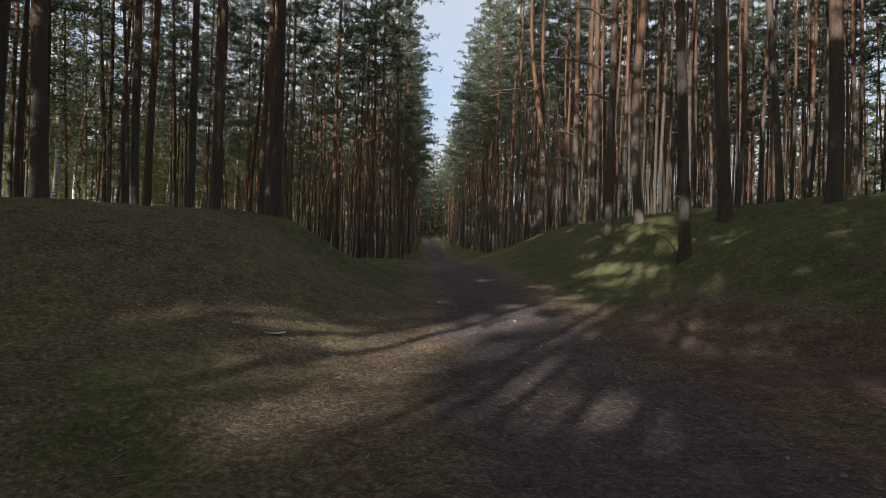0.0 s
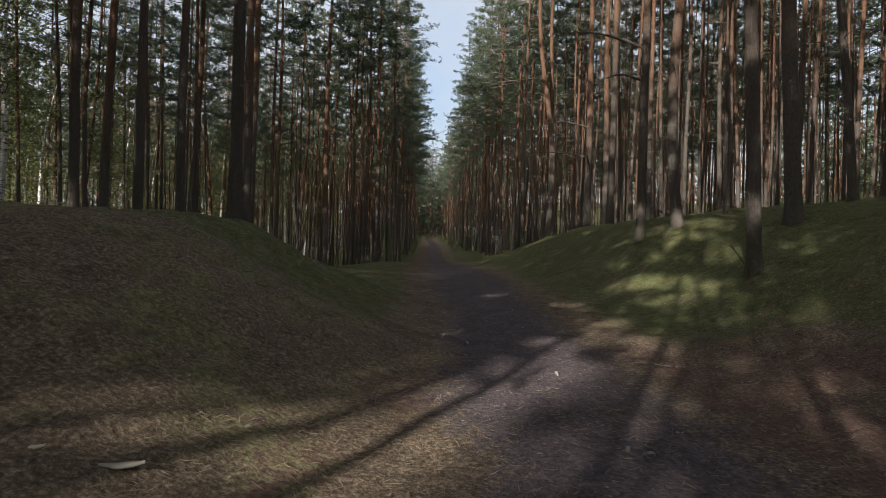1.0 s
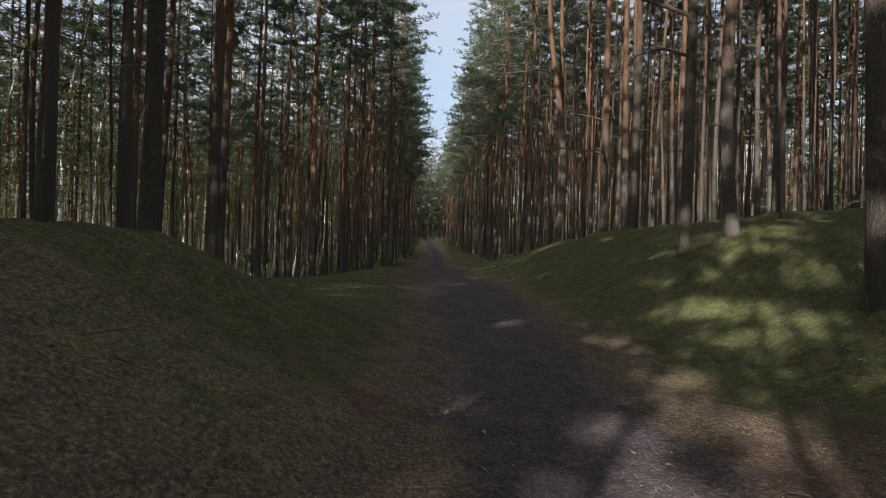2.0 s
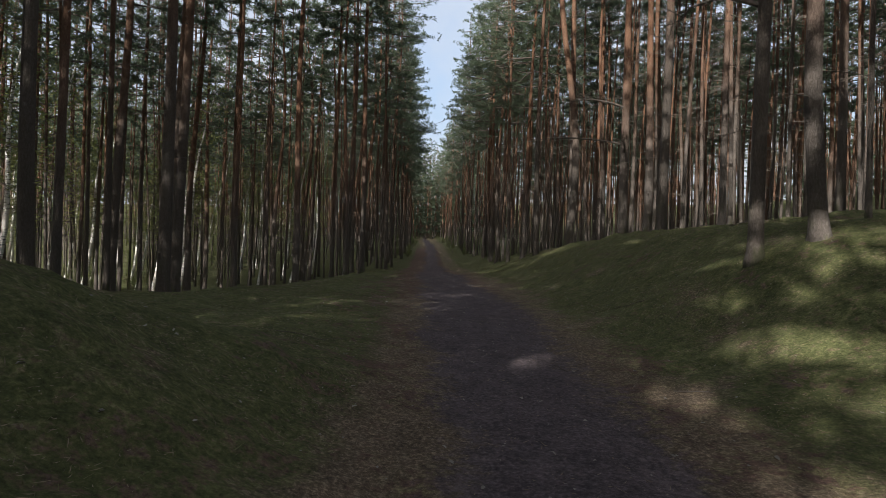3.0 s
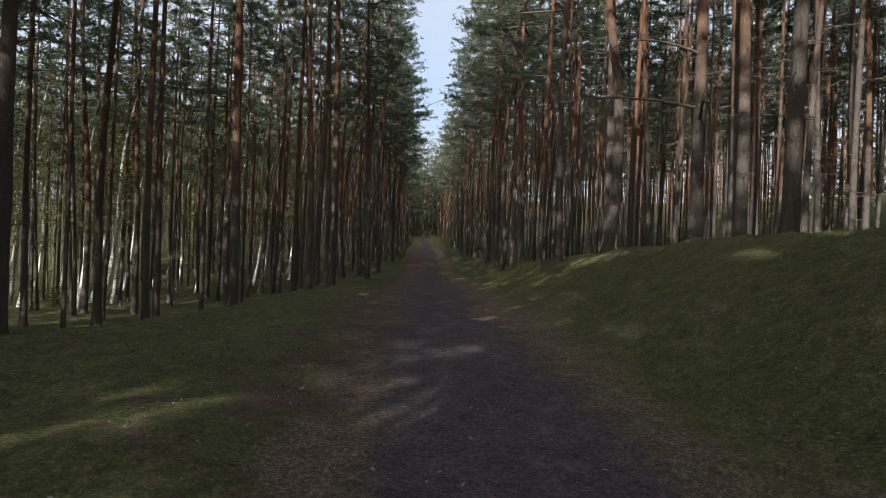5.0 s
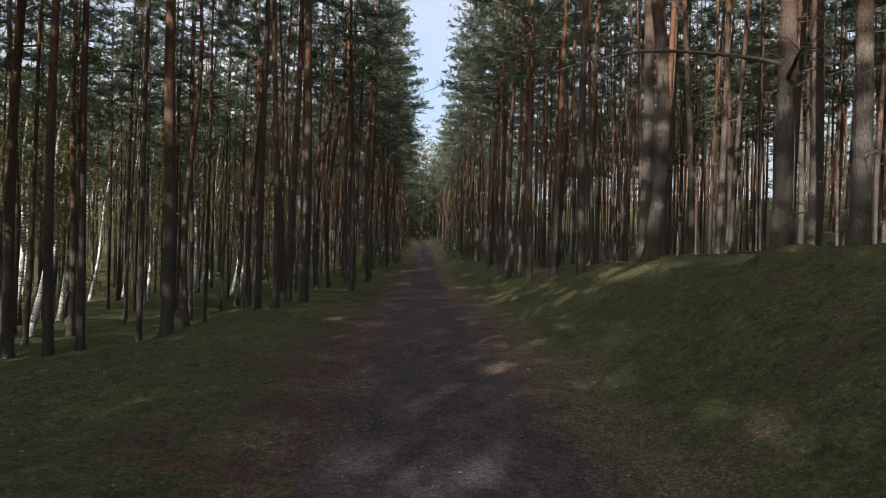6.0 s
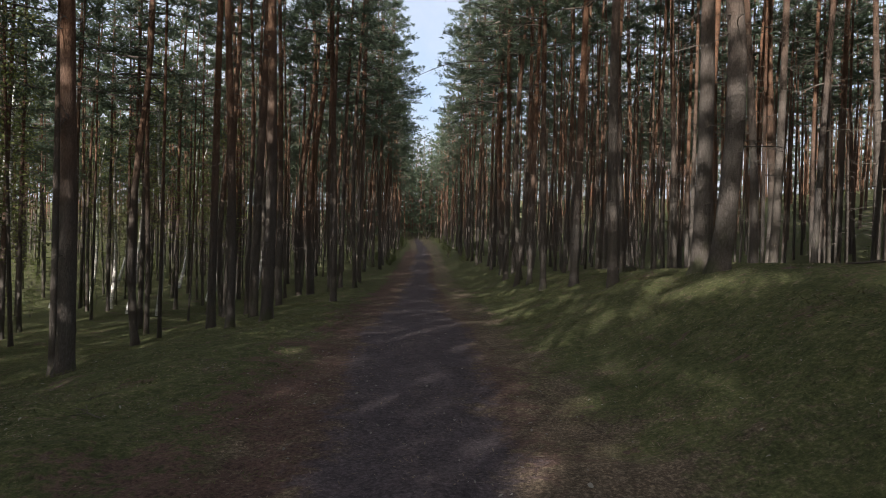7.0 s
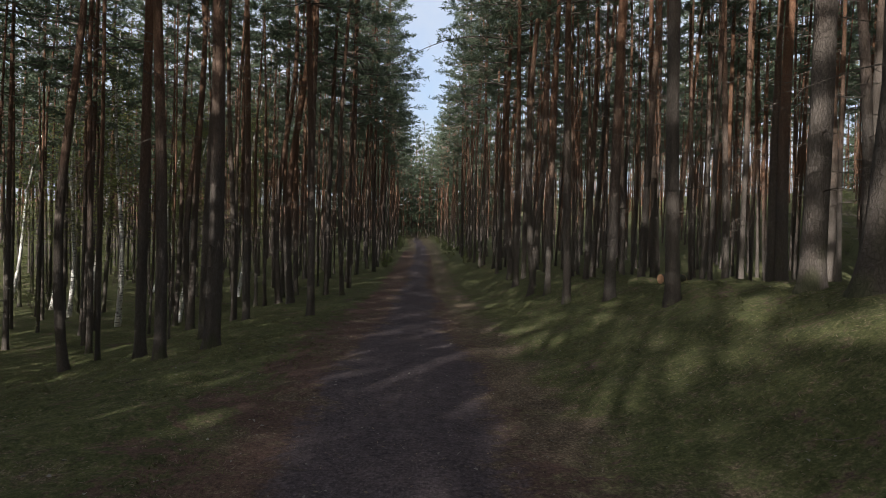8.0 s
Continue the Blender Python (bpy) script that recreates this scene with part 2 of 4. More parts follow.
def track_x(y):
    return sum(np.interp(np.asarray(y, float) + d, TRACK_Y, TRACK_X) for d in (-6, -3, 0, 3, 6)) / 5


def road_z(y):
    return sum(np.interp(np.asarray(y, float) + d, ROAD_Y, ROAD_Z) for d in (-8, -4, 0, 4, 8)) / 5


def bank_h(y):
    return sum(np.interp(np.asarray(y, float) + d, BANK_Y, BANK_H) for d in (-4, 0, 4)) / 3


def ground_z(x, y):
    x, y = np.asarray(x, float), np.asarray(y, float)
    u = x - track_x(y)
    toe = 2.3 - 0.5 * smooth(y, 14, 21)
    wide = 6.3 - 1.3 * smooth(y, 14, 21)
    z = road_z(y)
    z = z + bank_h(y) * smooth(u, toe, toe + wide) * (1 - 0.25 * smooth(u, 12, 26)) + 0.5 * smooth(u, 7, 11) * smooth(y, 8, 14) * (1 - smooth(y, 26, 35))
    z = z + 1.78 * smooth(-x, 0.2, 4.5) * smooth(y, 0.5, 10.5) * (1 - smooth(y, 12.5, 19.5)) * (1 - 0.4 * smooth(-x, 12, 26))
    z = z + 0.18 * smooth(-u, 1.5, 3.5) * smooth(y, 12, 18) * (1 - smooth(y, 22, 34))
    z = z - 1.9 * smooth(-u, 3.2, 13.0) * smooth(y, 22, 42) * (1 - 0.6 * smooth(y, 66, 95))
    z = z - 1.2 * smooth(-u, 14, 34) * smooth(y, 20, 50)
    z = z + 9.0 * smooth(x, 17, 60) + 3.0 * smooth(-x, 40, 100)
    z = z - 0.24 * np.exp(-((x + 9.2) / 3.0) ** 2 - ((y - 27.5) / 5.0) ** 2)
    # wheel ruts and hummocks
    z = z - 0.035 * np.exp(-((np.abs(u) - 0.75) / 0.28) ** 2)
    rough = smooth(np.abs(u), 1.2, 4.0)
    z = z + (0.02 + 0.06 * rough) * (np.sin(x * 1.3 + 0.7 * np.sin(y * 0.9)) * np.sin(y * 1.1 + 0.8 * np.sin(x * 0.7)))
    z = z + (0.008 + 0.022 * rough) * np.sin(x * 3.7 + 1.3 * np.sin(y * 2.3)) * np.sin(y * 3.1 + 1.1 * np.sin(x * 2.9))
    return z


def lattice(x, y, size, seed):
    """Smooth random heights, about -1 to 1, on a lattice of the given size."""
    gx, gy = x / size, y / size
    i, j = np.floor(gx).astype(np.int64), np.floor(gy).astype(np.int64)
    fx, fy = gx - i, gy - j
    fx, fy = fx * fx * (3 - 2 * fx), fy * fy * (3 - 2 * fy)

    def h(a, b):
        k = (a * 374761393 + b * 668265263 + seed * 144665) & 0x7FFFFFFF
        k = ((k ^ (k >> 13)) * 1274126177) & 0x7FFFFFFF
        return ((k ^ (k >> 16)) % 65536) / 32768.0 - 1

    return (h(i, j) * (1 - fx) + h(i + 1, j) * fx) * (1 - fy) + (h(i, j + 1) * (1 - fx) + h(i + 1, j + 1) * fx) * fy


def spread(core_lo, core_hi, step, far_lo, far_hi, growth):
    mid = list(np.arange(core_lo, core_hi + step / 2, step))
    lo, hi, s = [core_lo], [core_hi], step
    while hi[-1] < far_hi or lo[-1] > far_lo:
        s *= growth
        if hi[-1] < far_hi:
            hi.append(hi[-1] + s)
        if lo[-1] > far_lo:
            lo.append(lo[-1] - s)
    return np.array(lo[:0:-1] + mid + hi[1:])


def build_ground():
    xs = spread(-9.0, 9.0, 0.16, -420, 420, 1.10)
    ys = spread(0.0, 50.0, 0.16, -200, 460, 1.07)
    gx, gy = np.meshgrid(xs, ys)
    rng = np.random.default_rng(5)
    gz = ground_z(gx, gy)
    near = smooth(gy, -2, 0) * (1 - smooth(gy, 55, 70)) * (1 - smooth(np.abs(gx), 11, 16))
    u = gx - track_x(gy)
    off = smooth(np.abs(u), 0.8, 2.6)
    gz = gz + near * ((0.006 + 0.03 * off) * lattice(gx, gy, 0.42, 1) + (0.008 + 0.045 * off) * lattice(gx, gy, 1.1, 2) + rng.normal(0, 1, gx.shape) * (0.004 + 0.009 * off))
    ny, nx = gx.shape
    i = (np.arange(ny - 1)[:, None] * nx + np.arange(nx - 1)[None]).ravel()
    f = np.concatenate([np.stack([i, i + 1, i + nx + 1], -1), np.stack([i, i + nx + 1, i + nx], -1)])
    me = tri_mesh("ground", np.stack([gx, gy, gz], -1).reshape(-1, 3), f, [GROUND])
    half = 1.25 - 0.45 * smooth(gy, 38, 65) + 0.15 * np.sin(gy * 0.35)
    w = u + 0.2 * smooth(gy, 21, 35)
    track = (1 - smooth(np.abs(w), half - 0.75, half + 0.55)) * (0.75 + 0.2 * smooth(gy, 5, 12)) * (1 - 0.7 * smooth(gy, 120, 160))
    needles = (1 - smooth(np.abs(u + 0.7 * smooth(gy, 14, 24)), 1.4, 3.0 - 1.1 * smooth(gy, 40, 62))) * (0.42 + 0.30 * smooth(gy, 22, 34)) * (1 - smooth(gy, 95, 120))
    branch = smooth(gx, 1.5, 2.6) * (1 - smooth(gx, 4.4, 6.0)) * (1 - smooth(gy, 10.5, 13.5)) * 0.65
    needles = np.maximum(needles, branch)
    right = smooth(u, 1.4, 2.8) * np.maximum(smooth(gy, 8, 13), smooth(u, 3.2, 5.0)) * 0.95
    left = smooth(-u, 1.2, 2.4) * smooth(gy, 9, 15) * 0.85 + smooth(-u, 1.6, 3.4) * (0.12 + 0.46 * (1 - smooth(gy, 3.6, 5.2)) + 0.43 * smooth(gy, 9, 13))
    moss = np.clip(np.maximum(np.maximum(right, left), 0.65 * smooth(gy, 120, 150)), 0, 1)
    for name, a in (("track", track), ("needles", needles), ("moss", moss)):
        at = me.attributes.new(name, "FLOAT", "POINT")
        at.data.foreach_set("value", a.astype(np.float32).ravel())
    return tagged(new("ground", me), "forest floor of moss, needle litter and a sandy track", "ground", kind="structure")


build_ground()


# ---- trees ----
def needle_tufts(rng, at, out, blades, length, width):
    """Sprays of thin needle blades round points at, leaning along out."""
    n = len(at)
    base = np.repeat(at, blades, 0) + rng.normal(0, 0.06, (n * blades, 3))
    way = np.repeat(out, blades, 0) * 0.75 + rng.normal(0, 0.75, (n * blades, 3)) * np.array([1, 1, 0.6]) + np.array([0, 0, 0.16])
    way /= np.linalg.norm(way, axis=1)[:, None] + 1e-9
    side = np.cross(way, rng.normal(0, 1, way.shape))
    side /= np.linalg.norm(side, axis=1)[:, None] + 1e-9
    ln = length * rng.uniform(0.6, 1.3, (n * blades, 1))
    wd = width * rng.uniform(0.6, 1.3, (n * blades, 1))
    v = np.stack([base - side * wd * 0.5, base + side * wd * 0.5, base + way * ln], 1).reshape(-1, 3)
    return v, np.arange(len(v)).reshape(-1, 3)


def pine_shape(seed, height, d, crown_z, radius, limbs, tufts, blades, sides=10, rings=15, dead=26, blade=(0.24, 0.05), long_limbs=(), limb_sides=3, twigs=2, knots=4):
    """Trunk, limbs and needles of one Scots pine, base at the origin."""
    rng = np.random.default_rng(seed)
    zs = np.concatenate([[-0.35, 0.0, 0.08, 0.2, 0.45], np.linspace(1.0, height, rings)])
    bend = rng.normal(0, 0.05, 2), rng.normal(0, 0.10, 2), rng.uniform(0, 6, 2)
    cen = np.stack([bend[0][k] * zs * 0.12 + bend[1][k] * np.sin(zs * 0.33 + bend[2][k]) - bend[1][k] * np.sin(bend[2][k]) for k in (0, 1)] + [zs], -1)
    rad = d / 2 * (np.clip(1 - 0.80 * np.clip(zs, 0, None) / height, 0.08, 1)) * (1 + 0.38 * np.exp(-np.clip(zs, 0, None) / 0.22))
    v, f = tube(cen, rad, sides)
    root = 1 + 0.16 * np.exp(-np.clip(v[:, 2], 0, None) / 0.3) * np.sin(5 * np.arctan2(v[:, 1], v[:, 0]) + seed) + rng.normal(0, 0.018, len(v))
    ring = np.repeat(np.arange(len(zs)), sides)
    v[:, :2] = cen[ring, :2] + (v[:, :2] - cen[ring, :2]) * root[:, None]
    trunk = v, f
    pieces, at, out = [], [], []

    def trunk_at(z):
        return np.array([np.interp(z, zs, cen[:, 0]), np.interp(z, zs, cen[:, 1]), z])

    turn = rng.uniform(0, 6.28)
    for k in range(limbs):
        h = (k + rng.uniform(0, 1)) / limbs
        whorl = max(10, limbs // 3)
        z = crown_z + (height - crown_z) * ((math.floor(h * whorl) + rng.uniform(0.25, 0.6)) / whorl) ** 0.9
        turn += 2.4 + rng.normal(0, 0.3)
        reach = radius * (1 - 0.75 * h ** 1.6) * (0.55 + 0.45 * min(1, h * 5)) * rng.uniform(0.55, 1.2)
        rise = rng.uniform(-0.14, 0.16) + 0.42 * h * h
        p0 = trunk_at(min(z, height - 0.2))
        dirn = np.array([math.cos(turn), math.sin(turn), 0])
        ts = np.linspace(0, 1, knots)
        pts = p0 + ts[:, None] * reach * dirn + np.array([0, 0, 1]) * (ts * rise * reach - 0.12 * reach * ts * (1 - ts))[:, None] + rng.normal(0, 0.05, (knots, 3)) * ts[:, None] * reach * 0.5
        pieces.append(tube(pts, np.linspace(0.040, 0.006, knots) * (0.5 + 0.22 * reach), limb_sides))
        n = max(2, int(tufts * reach / radius))
        s = rng.uniform(0.25, 1.05, n) ** 0.6
        spot = np.stack([np.interp(s, ts, pts[:, c]) for c in range(3)], -1)
        fan = rng.normal(0, 1, (n, 3)) * np.array([0.19, 0.19, 0.055]) * (0.35 + 0.3 * reach)
        at.append(spot + fan)
        o = fan * 0.8 + dirn * 0.35
        out.append(o / (np.linalg.norm(o, axis=1)[:, None] + 1e-9))
    for k in range(dead):
        z = rng.uniform(0.10, 1.12) * crown_z
        a = rng.uniform(0, 6.28)
        reach = rng.uniform(0.35, 2.0) * (0.45 + 0.55 * min(1.0, z / crown_z))
        rise, sag = rng.uniform(-0.10, 0.30), rng.uniform(0.1, 0.5)
        dirn = np.array([math.cos(a), math.sin(a), 0.0])
        ts = np.linspace(0, 1, knots)
        pts = trunk_at(z) + ts[:, None] * reach * dirn + np.array([0, 0, 1]) * (reach * (rise * ts - sag * ts * ts))[:, None] + rng.normal(0, 0.05, (knots, 3)) * ts[:, None] * reach
        pieces.append(tube(pts, np.linspace(0.014, 0.003, knots) * rng.uniform(0.6, 1.3), 3))
        for q in range(twigs):
            w = pts[1 + q % (knots - 1)]
            tip = w + (dirn + rng.normal(0, 0.6, 3) * np.array([1, 1, 0.6])) * reach * rng.uniform(0.25, 0.5)
            pieces.append(tube(np.stack([w, tip]), [0.006, 0.002], 3))
    for z, a, reach, droop in long_limbs:
        dirn = np.array([math.cos(radians(a)), math.sin(radians(a)), 0])
        ts = np.linspace(0, 1, 9)
        pts = trunk_at(z) + ts[:, None] * reach * dirn + np.array([0, 0, 1]) * (0.35 * np.sin(ts * 2.6) - droop * ts ** 2)[:, None] + rng.normal(0, 0.05, (9, 3)) * ts[:, None]
        pieces.append(tube(pts, np.linspace(0.05, 0.008, 9), 6))
        for q in range(14):
            j = rng.integers(2, 9)
            tip = pts[j] + (dirn * 0.6 + rng.normal(0, 0.5, 3)) * rng.uniform(0.3, 0.9)
            mid_p = (pts[j] + tip) / 2 + rng.normal(0, 0.05, 3)
            pieces.append(tube(np.stack([pts[j], mid_p, tip]), [0.013, 0.008, 0.003], 3))
    tuft = needle_tufts(rng, np.concatenate(at), np.concatenate(out), blades, *blade)
    return trunk, joined(pieces), tuft


TEMPLATES = {}


def pine_template(key, label, **shape):
    """One pine with its parts, kept out of view below ground until it is copied."""
    trunk, limbs, tuft = pine_shape(**shape)
    ob = new("pine_tree")
    part("trunk", tri_mesh("trunk", *trunk, [PINE_BARK]), ob)
    part("branch", tri_mesh("branch", *limbs, [TWIG]), ob, "dead and living side branches")["kind"] = "stuff"
    part("crown", tri_mesh("crown", *tuft, [NEEDLES], shade=False), ob, "sprays of grey-green needles")["kind"] = "stuff"
    tagged(ob, label, "pine tree", "pines of the forest")
    TEMPLATES[key] = [ob, False, shape["d"]]


def place_pine(key, x, y, d=0.0, lean=(0.0, 0.0), turn=0.0, tall=1.0, label="", sink=0.05):
    ob, used, base_d = TEMPLATES[key]
    s = d / base_d if d else 1.0
    m = pose(x, y, float(ground_z(x, y)) - sink, lean[1], lean[0], 0) @ pose(0, 0, 0, 0, 0, turn) @ Matrix.Diagonal((s, s, tall, 1))
    if used:
        ob = copy_thing(ob, m)
    else:
        ob.matrix_basis = m
        TEMPLATES[key][1] = True
    if label:
        ob["label"] = label
    return ob


INNER = "tall slender Scots pine with bare lower trunk standing in moss"
EDGE = "tall Scots pine with a deep spreading crown beside the track"
for k in range(5):
    pine_template(f"in{k}", INNER, seed=11 + k, height=23.0 + 0.8 * k, d=0.30, crown_z=13.2 + 0.6 * k, radius=2.3, limbs=27, tufts=22, blades=10, blade=(0.26, 0.055), dead=44, twigs=3)
for k in range(4):
    pine_template(f"edge{k}", EDGE, seed=31 + k, height=22.5 + k, d=0.27, crown_z=8.2 + 0.8 * k, radius=3.5, limbs=52, tufts=28, blades=9, dead=30, twigs=3, blade=(0.22, 0.048))
for k in range(5):
    pine_template(f"thin{k}", "slender young Scots pine with many dry twigs on its trunk", seed=61 + k, height=20.5 + 0.8 * k, d=0.20, crown_z=12.2 + 0.6 * k, radius=2.0, limbs=23, tufts=24, blades=9, dead=46, twigs=3, blade=(0.26, 0.055))
for k in range(3):
    pine_template(f"road{k}", "tall Scots pine with a bare trunk and wide high crown", seed=41 + k, height=23.5 + k, d=0.34, crown_z=12.5 + 0.7 * k, radius=3.6, limbs=42, tufts=26, blades=10, blade=(0.26, 0.07), dead=40, twigs=3)

# the pines that stand near the track: x, y, trunk width at the foot, sideways lean in degrees
LEFT_OUTER = [(-7.3, 16.6, 0.24, 0.4), (-8.4, 12.0, 0.33, 0), (-10.1, 12.9, 0.33, 0.5), (-3.98, 13.7, 0.33, 0.5), (-8.0, 20.4, 0.30, 0.4), (-11.8, 22.9, 0.34, 1), (-9.37, 23.3, 0.33, 0.3), (-7.79, 25.46, 0.36, 0),
              (-8.3, 27.3, 0.33, 0.8), (-11.06, 28.4, 0.29, 0), (-9.41, 29.6, 0.37, 1.5), (-12.45, 31.1, 0.38, 1), (-12.74, 37.0, 0.22, 0.5)]
LEFT_INNER = [(-9.72, 36.6, 0.26, 0), (-13.52, 40.3, 0.36, 1.2), (-11.1, 40.2, 0.40, 0.5), (-14.66, 45.3, 0.27, 0.6), (-7.09, 37.5, 0.35, 0.8),
              (-9.59, 40.9, 0.19, 0.5), (-11.0, 47.8, 0.25, 0), (-6.44, 43.4, 0.35, 0.5), (-5.5, 42.4, 0.29, -0.3), (-5.98, 46.0, 0.33, 0.5),
              (-4.65, 43.1, 0.36, 0.2), (-6.49, 57.6, 0.32, 0.8), (-10.62, 48.9, 0.22, 0.5), (-12.34, 51.3, 0.24, 0)]
RIGHT_NEAR = [(5.9, 14.08, 0.28, -1.6), (7.81, 15.99, 0.37, -3.0), (10.05, 14.9, 0.42, -0.5), (5.7, 19.9, 0.27, 0), (6.61, 19.5, 0.26, 0),
              (10.84, 25.1, 0.26, 0), (7.4, 28.9, 0.34, 0), (8.1, 32.2, 0.36, 0.3), (7.62, 33.8, 0.39, 0.2), (6.1, 37.3, 0.33, -0.5),
              (6.62, 39.3, 0.40, 0.3), (5.3, 41.6, 0.30, 0), (9.33, 44.6, 0.33, 0), (11.09, 49.9, 0.26, 0), (15.64, 52.0, 0.36, 0)]
pine_template("branchy_a", "Scots pine with a long dead side branch on the bank", seed=51, height=22.5, d=0.30, crown_z=12.5, radius=2.8,
              limbs=28, tufts=24, blades=8, blade=(0.24, 0.058), dead=40, twigs=3, long_limbs=((5.3, 178, 3.0, -0.2), (6.9, 200, 2.6, 0.3), (4.4, 150, 1.8, 0.2)))
pine_template("branchy_b", "thick Scots pine with long bare branches toward the track", seed=52, height=23.5, d=0.38, crown_z=13.0, radius=3.0,
              limbs=28, tufts=24, blades=8, blade=(0.24, 0.058), dead=40, twigs=3, long_limbs=((3.75, 178, 4.7, 0.35), (5.2, 195, 3.2, 0.5), (3.4, 250, 2.2, 0.3)))

pine_template("overhang", "tall Scots pine whose boughs hang out over the track", seed=57, height=21.5, d=0.32, crown_z=11.0, radius=4.8,
              limbs=46, tufts=30, blades=9, blade=(0.24, 0.055), dead=24, twigs=3, long_limbs=((12.6, 184, 5.6, 1.3), (10.2, 160, 2.6, 0.4)))

taken = []
tree_rng = random.Random(33)
for rows, keys in ((LEFT_OUTER, ("road0", "road1", "road2")), (LEFT_INNER, ("road1", "in3", "road0", "in0", "road2")), (RIGHT_NEAR, ("in2", "road1", "in0", "road0", "in3"))):
    for n, (x, y, d, lean) in enumerate(rows):
        key = keys[n % len(keys)]
        if (x, y) == (5.7, 19.9):
            key = "branchy_a"
        if (x, y) == (7.62, 33.8):
            key = "branchy_b"
        turn = 0 if key.startswith("branchy") else tree_rng.uniform(0, 360)
        place_pine(key, x, y, d, (lean, tree_rng.uniform(-0.6, 0.6)), turn, tree_rng.uniform(0.97, 1.08))
        taken.append((x, y))


place_pine("overhang", 4.4, 60.5, 0.32, (-1.0, 0.0), 0, 1.0)
taken.append((4.4, 60.5))


def is_forest(x, y):
    u = x - float(track_x(y))
    if u < 0:
        lim = float(np.interp(y, [-60, -3, -1, 1, 4, 9, 11, 21, 25, 36, 43, 60, 140], [2.2, 2.2, 3.2, 4.6, 7.0, 9.8, 10.2, 9.8, 9.0, 7.2, 5.2, 4.6, 4.2]))
        return -u > lim
    lim = float(np.interp(y, [-60, -3, 2, 12, 18, 30, 40, 60, 140], [4, 5, 6.5, 11, 8.5, 7.0, 5.6, 5.2, 4.4]))
    return u > lim


# openings in the canopy: spots on the ground that the sun reaches
SUN_SPOTS = [(-1.15, 5.8, 0.9), (1.4, 9.4, 0.1), (3.6, 12.2, 0.7), (4.4, 6.3, -0.4), (-4.0, 17.8, 0.7), (4.5, 37.0, -0.8), (-0.3, 56.0, -1.2), (-0.6, 65.0, -1.2), (-0.9, 75.0, -1.2)]


def toward_sun(px, py, away, side=0.0):
    return (px + away * math.sin(radians(SUN_AZ)) + side * math.cos(radians(SUN_AZ)), py + away * math.cos(radians(SUN_AZ)) - side * math.sin(radians(SUN_AZ)))


def shades_spot(x, y, more=0.0):
    for px, py, wide in SUN_SPOTS:
        s = (x - px) * math.sin(radians(SUN_AZ)) + (y - py) * math.cos(radians(SUN_AZ))
        side = abs((x - px) * math.cos(radians(SUN_AZ)) - (y - py) * math.sin(radians(SUN_AZ)))
        if 25 < s < 57 and side < wide + 1.2 + more or 0 < s <= 24 and side < wide + 0.25:
            return True
    return False


# the rest of the forest, scattered with the same spacing
cells = {}


def free(x, y, gap):
    i, j = int(x // 3), int(y // 3)
    for a in range(i - 1, i + 2):
        for b in range(j - 1, j + 2):
            for px, py in cells.get((a, b), ()):
                if (px - x) ** 2 + (py - y) ** 2 < gap * gap:
                    return False
    return True


def add_cell(x, y):
    cells.setdefault((int(x // 3), int(y // 3)), []).append((x, y))


for x, y in taken:
    add_cell(x, y)
scatter = []
# rows of trees along both edges of the track
for side in (-1, 1):
    y = 47.0 if side < 0 else 45.0
    while y < 150:
        x = float(track_x(y)) + side * (float(np.interp(y, [45, 70, 140], [4.55 + 0.35 * side, 4.25 + 0.15 * side, 4.0])) + tree_rng.uniform(-0.5, 0.9))
        if free(x, y, 1.5):
            scatter.append((x, y, True))
            add_cell(x, y)
        y += tree_rng.uniform(1.6, 3.2)
# an unseen row beside and behind the start, added to shade the ground
for k in range(16):
    y = -16.0 + 1.6 * k
    x = float(track_x(y)) - float(np.interp(y, [-20, -1, 9], [2.8, 2.8, 8.0])) - tree_rng.uniform(0.0, 0.8)
    if not shades_spot(x, y, 1.4):
        scatter.append((x, y, True))
        add_cell(x, y)
# unseen deep crowns before and tall trees behind, added to close those openings
for px, py, wide, deep in ((-1.15, 5.8, 2.2, 13.5), (3.6, 12.2, 2.0, 21.0), (-4.0, 17.8, 2.0, 17.0)):
    for side in (-wide, 0.0, wide):
        for away, kind in ((deep, "deep"), (60.0 + 0.4 * side, "tall")):
            x, y = toward_sun(px, py, away, side)
            if y < -3 or y < 0.9 * abs(x):
                scatter.append((x, y, kind))
                add_cell(x, y)
# more unseen rows towards the sun, added to end the first sun spot
for k in range(9):
    for away, kind in ((57, "level"), (63.0, "tall"), (66.0, "tall")):
        x, y = toward_sun(-1.15, 5.8, away + 0.7 * (k % 2), 0.9 * k - 3.6)
        scatter.append((x, y, kind))
        add_cell(x, y)
